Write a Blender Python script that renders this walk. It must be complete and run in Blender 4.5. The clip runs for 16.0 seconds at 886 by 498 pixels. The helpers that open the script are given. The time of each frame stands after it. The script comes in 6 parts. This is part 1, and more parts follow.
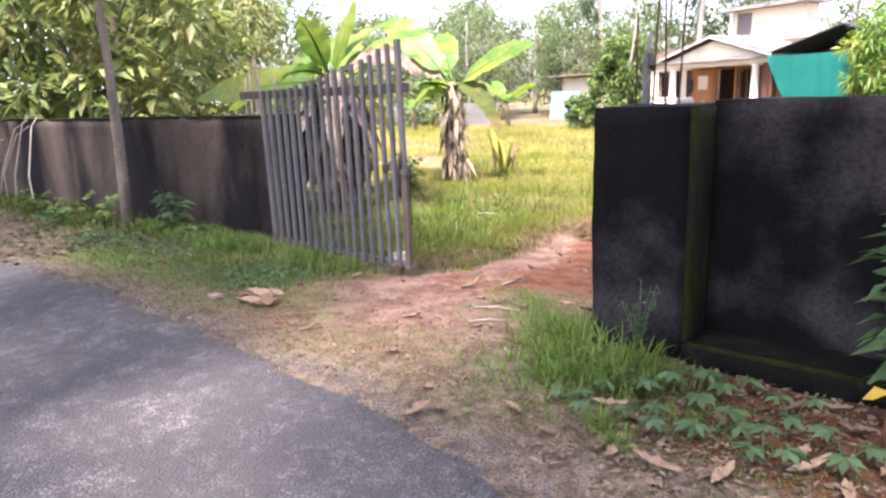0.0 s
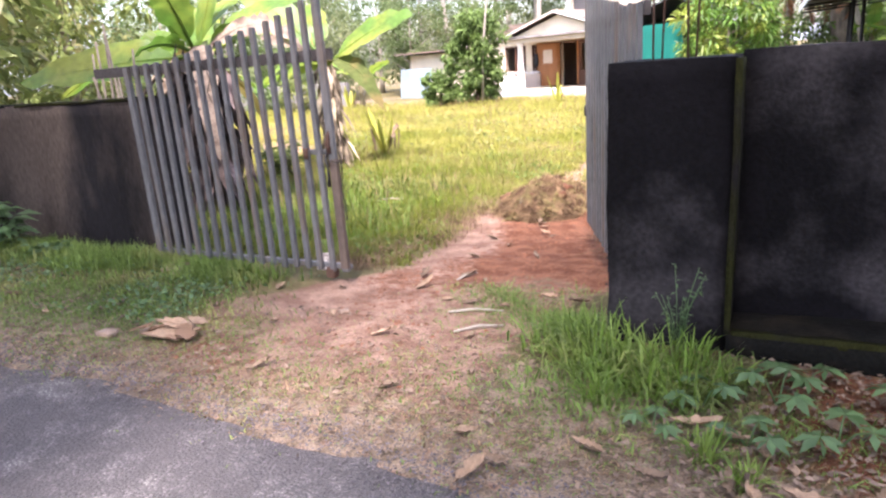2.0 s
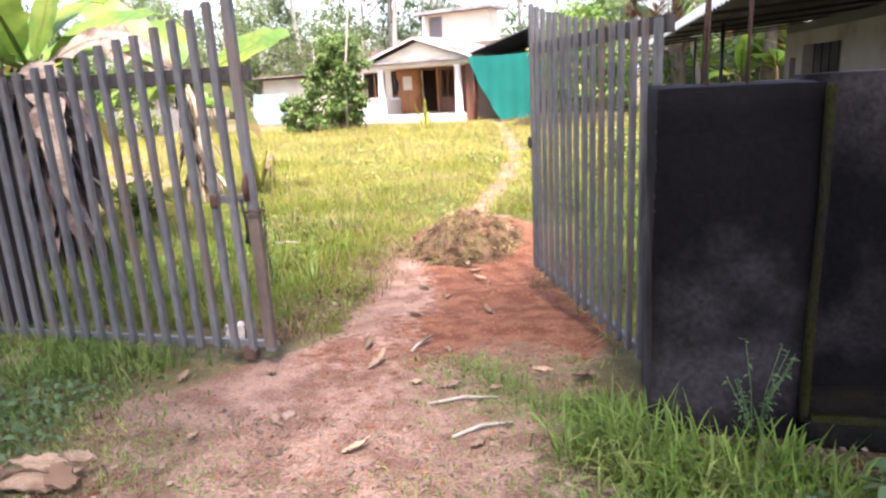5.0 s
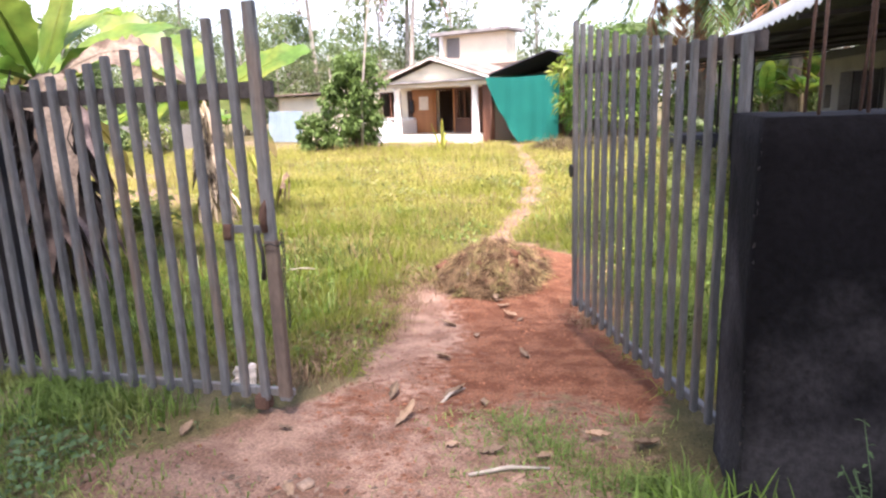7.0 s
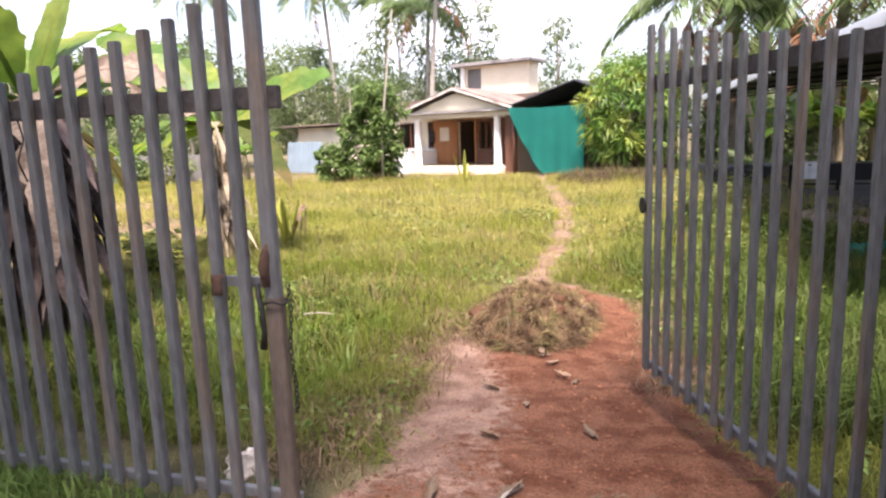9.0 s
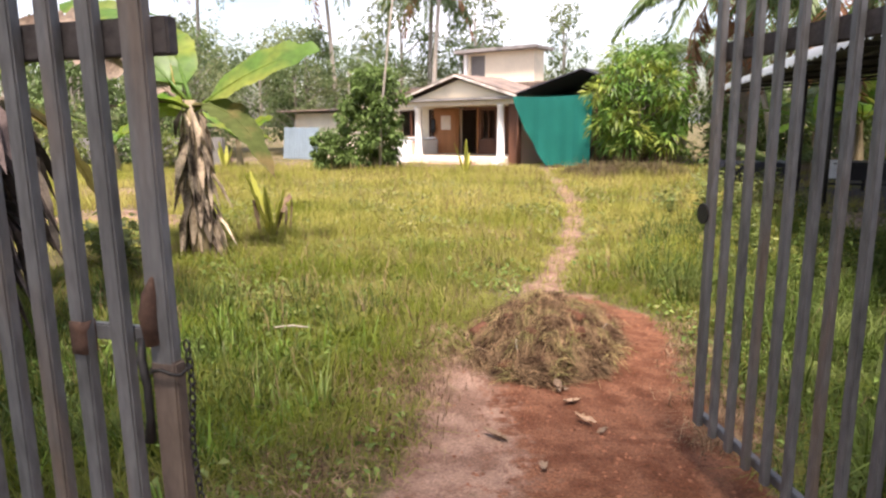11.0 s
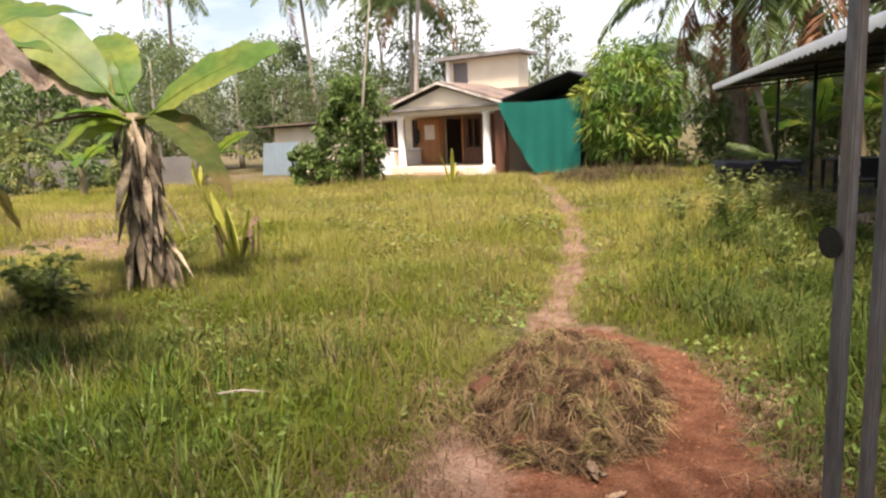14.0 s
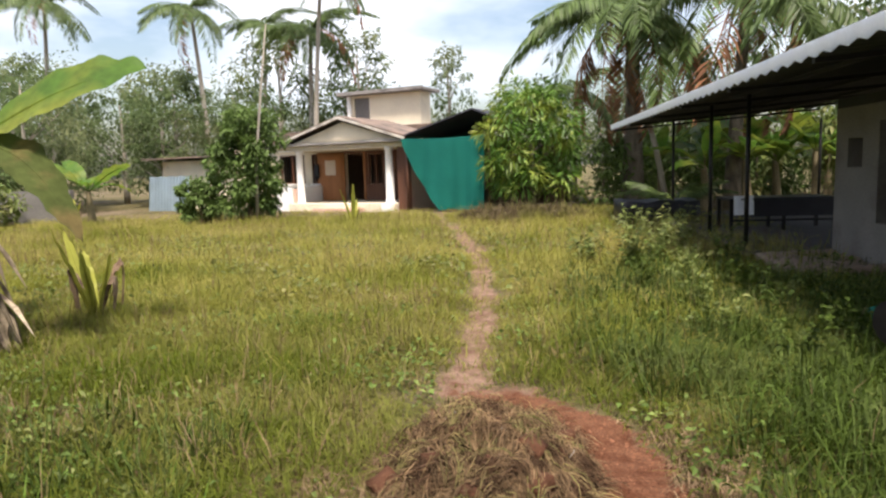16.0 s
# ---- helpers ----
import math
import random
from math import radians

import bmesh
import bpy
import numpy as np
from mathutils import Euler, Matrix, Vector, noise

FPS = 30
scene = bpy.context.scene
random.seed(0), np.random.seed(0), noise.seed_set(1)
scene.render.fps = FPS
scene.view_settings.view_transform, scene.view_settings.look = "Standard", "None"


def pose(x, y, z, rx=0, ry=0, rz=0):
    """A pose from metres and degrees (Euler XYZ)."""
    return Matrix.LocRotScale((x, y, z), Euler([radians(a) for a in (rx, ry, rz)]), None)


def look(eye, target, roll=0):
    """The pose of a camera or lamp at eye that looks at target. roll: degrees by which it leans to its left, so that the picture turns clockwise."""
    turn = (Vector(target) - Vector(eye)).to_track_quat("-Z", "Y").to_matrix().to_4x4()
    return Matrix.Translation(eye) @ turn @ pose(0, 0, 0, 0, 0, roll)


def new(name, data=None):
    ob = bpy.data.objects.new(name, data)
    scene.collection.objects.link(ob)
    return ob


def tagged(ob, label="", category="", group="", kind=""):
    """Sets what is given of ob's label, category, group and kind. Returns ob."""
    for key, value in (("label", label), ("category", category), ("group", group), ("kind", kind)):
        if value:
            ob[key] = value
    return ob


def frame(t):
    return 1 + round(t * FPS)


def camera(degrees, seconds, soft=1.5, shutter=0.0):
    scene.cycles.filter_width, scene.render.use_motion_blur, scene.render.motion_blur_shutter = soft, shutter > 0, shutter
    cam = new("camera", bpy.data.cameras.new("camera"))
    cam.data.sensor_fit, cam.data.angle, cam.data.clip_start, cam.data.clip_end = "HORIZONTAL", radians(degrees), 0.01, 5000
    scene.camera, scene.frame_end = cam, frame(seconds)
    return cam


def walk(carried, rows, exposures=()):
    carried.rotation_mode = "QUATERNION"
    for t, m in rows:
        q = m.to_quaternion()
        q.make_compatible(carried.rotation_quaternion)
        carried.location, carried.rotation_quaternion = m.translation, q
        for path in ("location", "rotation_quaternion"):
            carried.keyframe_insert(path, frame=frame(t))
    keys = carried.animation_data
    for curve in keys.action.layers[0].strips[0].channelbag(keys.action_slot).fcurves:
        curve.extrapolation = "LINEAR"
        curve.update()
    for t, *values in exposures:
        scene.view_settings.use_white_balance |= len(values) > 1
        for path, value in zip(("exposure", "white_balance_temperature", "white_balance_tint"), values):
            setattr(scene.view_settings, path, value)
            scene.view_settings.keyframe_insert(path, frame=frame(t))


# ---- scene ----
cam = camera(67.9, 16.0, soft=2.4)
METRES, EYE, TILT, LEAN, TURN = 6.5, 1.5, 0.0, 0.0, 40.1
PATH = [
    (0, (-0.022, 0.054, 1.535), (-1.284, 1.535, 1.072), -2.4),
    (0.5, (-0.31, 0.057, 1.478), (-1.533, 1.547, 0.943), -1.9),
    (1, (-0.577, 0.168, 1.491), (-1.864, 1.615, 0.99), -3.9),
    (1.5, (-0.834, 0.209, 1.458), (-1.896, 1.842, 1.002), -3.3),
    (2, (-1.136, 0.304, 1.462), (-2.014, 2.018, 0.923), -4.1),
    (2.5, (-1.364, 0.41, 1.448), (-2.192, 2.172, 0.992), -4.9),
    (3, (-1.592, 0.535, 1.455), (-2.207, 2.385, 1.009), -2.8),
    (3.5, (-1.823, 0.595, 1.472), (-2.303, 2.476, 0.991), -3.8),
    (4, (-1.96, 0.744, 1.491), (-2.432, 2.618, 0.974), -5.3),
    (4.5, (-2.004, 0.88, 1.492), (-2.541, 2.748, 1.018), -5.2),
    (4.7, (-2.038, 0.912, 1.485), (-2.515, 2.79, 0.991), -3.5),
    (6.8, (-2.352, 1.27, 1.489), (-2.793, 3.17, 1.048), -2.6),
    (7, (-2.35, 1.342, 1.494), (-2.844, 3.231, 1.059), -2.1),
    (7.5, (-2.412, 1.509, 1.457), (-2.952, 3.376, 0.983), -0.8),
    (8, (-2.535, 1.683, 1.475), (-3.004, 3.584, 1.068), -2.3),
    (8.5, (-2.629, 1.881, 1.455), (-3.152, 3.782, 1.118), -2.6),
    (10.8, (-2.943, 2.921, 1.389), (-3.513, 4.803, 1.024), -0.6),
    (11, (-2.961, 2.998, 1.391), (-3.501, 4.888, 1.019), -0.6),
    (11.5, (-3.055, 3.125, 1.391), (-3.521, 5.049, 1.106), -1.9),
    (12, (-3.105, 3.264, 1.371), (-3.592, 5.168, 1.0), -2.1),
    (12.5, (-3.114, 3.468, 1.381), (-3.708, 5.35, 1.056), -1.3),
    (13, (-3.143, 3.63, 1.353), (-3.773, 5.488, 0.964), -1.1),
    (13.5, (-3.222, 3.821, 1.347), (-3.728, 5.726, 1.009), -2.2),
    (14, (-3.25, 4.049, 1.343), (-3.757, 5.953, 1.001), -2.6),
    (14.5, (-3.24, 4.29, 1.329), (-3.76, 6.187, 0.969), -0.0),
    (15, (-3.271, 4.532, 1.321), (-3.504, 6.49, 0.982), 0.4),
    (15.5, (-3.374, 4.658, 1.321), (-3.467, 6.63, 0.997), -0.1),
    (16, (-3.382, 4.819, 1.313), (-3.601, 6.792, 1.069), -1.8),
]
walk(cam, [(t, look(eye, target, roll)) for t, eye, target, roll in PATH],
     exposures=[(0.0, 2.26, 6300, 27), (4.5, 2.24, 6300, 27), (8.5, 1.72, 6500, 25), (12.5, 1.16, 7100, 21), (14.5, 0.93, 7300, 18), (16.0, 0.76, 6800, 14)])

# ---- world and sun ----
SUN_FROM = Vector((0.10, -0.40, 0.911)).normalized()
world = bpy.data.worlds.new("sky")
scene.world = world
world.use_nodes = True
wn, wl = world.node_tree.nodes, world.node_tree.links
bg = wn["Background"]
sky = wn.new("ShaderNodeTexSky")
sky.sky_type, sky.sun_disc = "NISHITA", False
sky.sun_elevation, sky.sun_rotation = math.asin(SUN_FROM.z), math.atan2(SUN_FROM.x, SUN_FROM.y)
sky.dust_density, sky.air_density = 3.0, 1.2
wco = wn.new("ShaderNodeTexCoord")
wmap = wn.new("ShaderNodeMapping")
wmap.inputs["Scale"].default_value = (1.2, 1.2, 3.0)
wnoise = wn.new("ShaderNodeTexNoise")
wnoise.inputs["Scale"].default_value, wnoise.inputs["Detail"].default_value = 1.6, 6.0
wramp = wn.new("ShaderNodeValToRGB")
wramp.color_ramp.elements[0].position, wramp.color_ramp.elements[1].position = 0.47, 0.65
wmix = wn.new("ShaderNodeMixRGB")
wmix.inputs["Color2"].default_value = (6.4, 7.0, 7.9, 1)
wl.new(wco.outputs["Generated"], wmap.inputs["Vector"])
wl.new(wmap.outputs["Vector"], wnoise.inputs["Vector"])
wl.new(wnoise.outputs["Fac"], wramp.inputs["Fac"])
wl.new(wramp.outputs["Color"], wmix.inputs["Fac"])
wl.new(sky.outputs["Color"], wmix.inputs["Color1"])
wl.new(wmix.outputs["Color"], bg.inputs["Color"])
bg.inputs["Strength"].default_value = 0.13

sun_data = bpy.data.lights.new("sun", "SUN")
sun_data.energy, sun_data.angle, sun_data.color = 4.7, radians(9), (1.0, 0.95, 0.86)
sun = new("sun", sun_data)
sun.matrix_basis = look(SUN_FROM * 60, (0, 0, 0))


# ---- materials ----
def material(name, base, rough=0.8, var=0.25, scale=4.0, fine=60.0, bump=0.2, metal=0.0, tint=None, tint_scale=1.5,
             tint_range=(0.5, 0.65), island=0.0, through_light=0.0, spec=0.4, bump_dist=0.01, streak=1.0, obj_random=0.0, tint_detail=6.0):
    """A two-scale procedural surface: broad stains, fine grain, relief, and a second colour in patches."""
    m = bpy.data.materials.new(name)
    m.use_nodes = True
    n, l = m.node_tree.nodes, m.node_tree.links
    b = n["Principled BSDF"]
    b.inputs["Roughness"].default_value, b.inputs["Metallic"].default_value = rough, metal
    b.inputs["Specular IOR Level"].default_value = spec
    co = n.new("ShaderNodeTexCoord")
    mp = n.new("ShaderNodeMapping")
    mp.inputs["Scale"].default_value = (1, 1, streak)
    l.new(co.outputs["Object"], mp.inputs["Vector"])
    big, small = n.new("ShaderNodeTexNoise"), n.new("ShaderNodeTexNoise")
    for t, s, d in ((big, scale, 5), (small, fine, 3)):
        t.inputs["Scale"].default_value, t.inputs["Detail"].default_value = s, d
        l.new(mp.outputs["Vector"], t.inputs["Vector"])
    add = n.new("ShaderNodeMath")
    add.operation = "ADD"
    l.new(big.outputs["Fac"], add.inputs[0])
    l.new(small.outputs["Fac"], add.inputs[1])
    rng = n.new("ShaderNodeMapRange")
    rng.inputs["From Min"].default_value, rng.inputs["From Max"].default_value = 0.65, 1.35
    rng.inputs["To Min"].default_value, rng.inputs["To Max"].default_value = 1 - var, 1 + var
    l.new(add.outputs[0], rng.inputs["Value"])
    value = rng.outputs[0]
    if island or obj_random:
        src = n.new("ShaderNodeNewGeometry").outputs["Random Per Island"] if island else n.new("ShaderNodeObjectInfo").outputs["Random"]
        r2 = n.new("ShaderNodeMapRange")
        k = island or obj_random
        r2.inputs["To Min"].default_value, r2.inputs["To Max"].default_value = 1 - k, 1 + k
        l.new(src, r2.inputs["Value"])
        mul = n.new("ShaderNodeMath")
        mul.operation = "MULTIPLY"
        l.new(value, mul.inputs[0])
        l.new(r2.outputs[0], mul.inputs[1])
        value = mul.outputs[0]
    col = n.new("ShaderNodeRGB")
    col.outputs[0].default_value = (*base, 1)
    colour = col.outputs[0]
    if tint:
        patch, ramp, mix = n.new("ShaderNodeTexNoise"), n.new("ShaderNodeMapRange"), n.new("ShaderNodeMixRGB")
        patch.inputs["Scale"].default_value, patch.inputs["Detail"].default_value = tint_scale, tint_detail
        ramp.inputs["From Min"].default_value, ramp.inputs["From Max"].default_value = tint_range
        l.new(mp.outputs["Vector"], patch.inputs["Vector"])
        l.new(patch.outputs["Fac"], ramp.inputs["Value"])
        l.new(ramp.outputs[0], mix.inputs["Fac"])
        l.new(colour, mix.inputs["Color1"])
        mix.inputs["Color2"].default_value = (*tint, 1)
        colour = mix.outputs[0]
    sc = n.new("ShaderNodeVectorMath")
    sc.operation = "SCALE"
    l.new(colour, sc.inputs[0])
    l.new(value, sc.inputs["Scale"])
    l.new(sc.outputs[0], b.inputs["Base Color"])
    if bump:
        bp = n.new("ShaderNodeBump")
        bp.inputs["Strength"].default_value, bp.inputs["Distance"].default_value = bump, bump_dist
        l.new(add.outputs[0], bp.inputs["Height"])
        l.new(bp.outputs[0], b.inputs["Normal"])
    if through_light:
        tr, ms = n.new("ShaderNodeBsdfTranslucent"), n.new("ShaderNodeMixShader")
        ms.inputs[0].default_value = through_light
        l.new(sc.outputs[0], tr.inputs["Color"])
        l.new(b.outputs[0], ms.inputs[1])
        l.new(tr.outputs[0], ms.inputs[2])
        l.new(ms.outputs[0], n["Material Output"].inputs["Surface"])
    return m


def ground_material():
    """Soil under grass, pale trodden earth and red laterite, by two mask attributes of the sheet."""
    m = bpy.data.materials.new("earth")
    m.use_nodes = True
    n, l = m.node_tree.nodes, m.node_tree.links
    b = n["Principled BSDF"]
    b.inputs["Roughness"].default_value, b.inputs["Specular IOR Level"].default_value = 0.95, 0.15
    co = n.new("ShaderNodeTexCoord")

    def noise_at(s, d=5):
        t = n.new("ShaderNodeTexNoise")
        t.inputs["Scale"].default_value, t.inputs["Detail"].default_value = s, d
        l.new(co.outputs["Object"], t.inputs["Vector"])
        return t.outputs["Fac"]

    def mixed(fac, a, c):
        x = n.new("ShaderNodeMixRGB")
        for sock, v in ((x.inputs["Fac"], fac), (x.inputs["Color1"], a), (x.inputs["Color2"], c)):
            if isinstance(v, tuple):
                sock.default_value = (*v, 1)
            else:
                l.new(v, sock)
        return x.outputs[0]

    def ranged(v, lo, hi, a=0.0, c=1.0):
        r = n.new("ShaderNodeMapRange")
        for k, q in (("From Min", lo), ("From Max", hi), ("To Min", a), ("To Max", c)):
            r.inputs[k].default_value = q
        l.new(v, r.inputs["Value"])
        return r.outputs[0]

    grit, blot, ragged = noise_at(70, 4), noise_at(2.2), noise_at(13, 8)

    def mask(name):
        """A mask of the sheet with a ragged, crumbling edge."""
        a, add = n.new("ShaderNodeAttribute"), n.new("ShaderNodeMath")
        a.attribute_name = name
        add.operation = "ADD"
        l.new(a.outputs["Fac"], add.inputs[0])
        l.new(ranged(ragged, 0.25, 0.75, -0.42, 0.42), add.inputs[1])
        return ranged(add.outputs[0], 0.28, 0.72)

    soil = mixed(ranged(blot, 0.4, 0.65), (0.075, 0.066, 0.028), (0.15, 0.122, 0.058))
    pale = mixed(ranged(noise_at(5), 0.4, 0.62), (0.168, 0.098, 0.068), (0.268, 0.172, 0.127))
    red = mixed(ranged(noise_at(6), 0.38, 0.62), (0.098, 0.037, 0.018), (0.170, 0.076, 0.042))
    dry = mixed(ranged(noise_at(9), 0.4, 0.6), (0.12, 0.088, 0.058), (0.22, 0.165, 0.12))
    c = mixed(mask("dry"), soil, dry)
    c = mixed(mask("bare"), c, pale)
    c = mixed(mask("laterite"), c, red)
    sc = n.new("ShaderNodeVectorMath")
    sc.operation = "SCALE"
    l.new(c, sc.inputs[0])
    l.new(ranged(grit, 0.3, 0.7, 0.62, 1.38), sc.inputs["Scale"])
    l.new(sc.outputs[0], b.inputs["Base Color"])
    bp = n.new("ShaderNodeBump")
    bp.inputs["Strength"].default_value, bp.inputs["Distance"].default_value = 0.9, 0.03
    l.new(grit, bp.inputs["Height"])
    l.new(bp.outputs[0], b.inputs["Normal"])
    return m



def asphalt_material():
    """Old asphalt: dark binder, pale stone grains, and worn patches where the grains lie bare."""
    m = bpy.data.materials.new("asphalt")
    m.use_nodes = True
    n, l = m.node_tree.nodes, m.node_tree.links
    b = n["Principled BSDF"]
    b.inputs["Roughness"].default_value, b.inputs["Specular IOR Level"].default_value = 0.9, 0.25
    co = n.new("ShaderNodeTexCoord")

    def noise_at(s, d, rough=0.6):
        t = n.new("ShaderNodeTexNoise")
        for k, v in (("Scale", s), ("Detail", d), ("Roughness", rough)):
            t.inputs[k].default_value = v
        l.new(co.outputs["Object"], t.inputs["Vector"])
        return t.outputs["Fac"]

    def ranged(v, lo, hi, a=0.0, c=1.0):
        r = n.new("ShaderNodeMapRange")
        for k, q in (("From Min", lo), ("From Max", hi), ("To Min", a), ("To Max", c)):
            r.inputs[k].default_value = q
        l.new(v, r.inputs["Value"])
        return r.outputs[0]

    def mixed(fac, a, c):
        x = n.new("ShaderNodeMixRGB")
        l.new(fac, x.inputs["Fac"])
        for sock, v in ((x.inputs["Color1"], a), (x.inputs["Color2"], c)):
            if isinstance(v, tuple):
                sock.default_value = (*v, 1)
            else:
                l.new(v, sock)
        return x.outputs[0]

    grains = n.new("ShaderNodeTexVoronoi")
    grains.inputs["Scale"].default_value = 70
    l.new(co.outputs["Object"], grains.inputs["Vector"])
    stone = mixed(ranged(noise_at(240, 2), 0.4, 0.6), (0.030, 0.026, 0.027), (0.115, 0.105, 0.101))
    worn = mixed(ranged(grains.outputs["Distance"], 0.1, 0.55), (0.42, 0.39, 0.365), (0.10, 0.092, 0.088))
    c = mixed(ranged(noise_at(4.5, 14, 0.85), 0.49, 0.61, 0.0, 0.85), stone, worn)
    c = mixed(ranged(noise_at(0.8, 4), 0.35, 0.65, 0.0, 0.45), c, (0.05, 0.046, 0.049))
    l.new(c, b.inputs["Base Color"])
    bp = n.new("ShaderNodeBump")
    bp.inputs["Strength"].default_value, bp.inputs["Distance"].default_value = 0.9, 0.010
    l.new(grains.outputs["Distance"], bp.inputs["Height"])
    l.new(bp.outputs[0], b.inputs["Normal"])
    return m


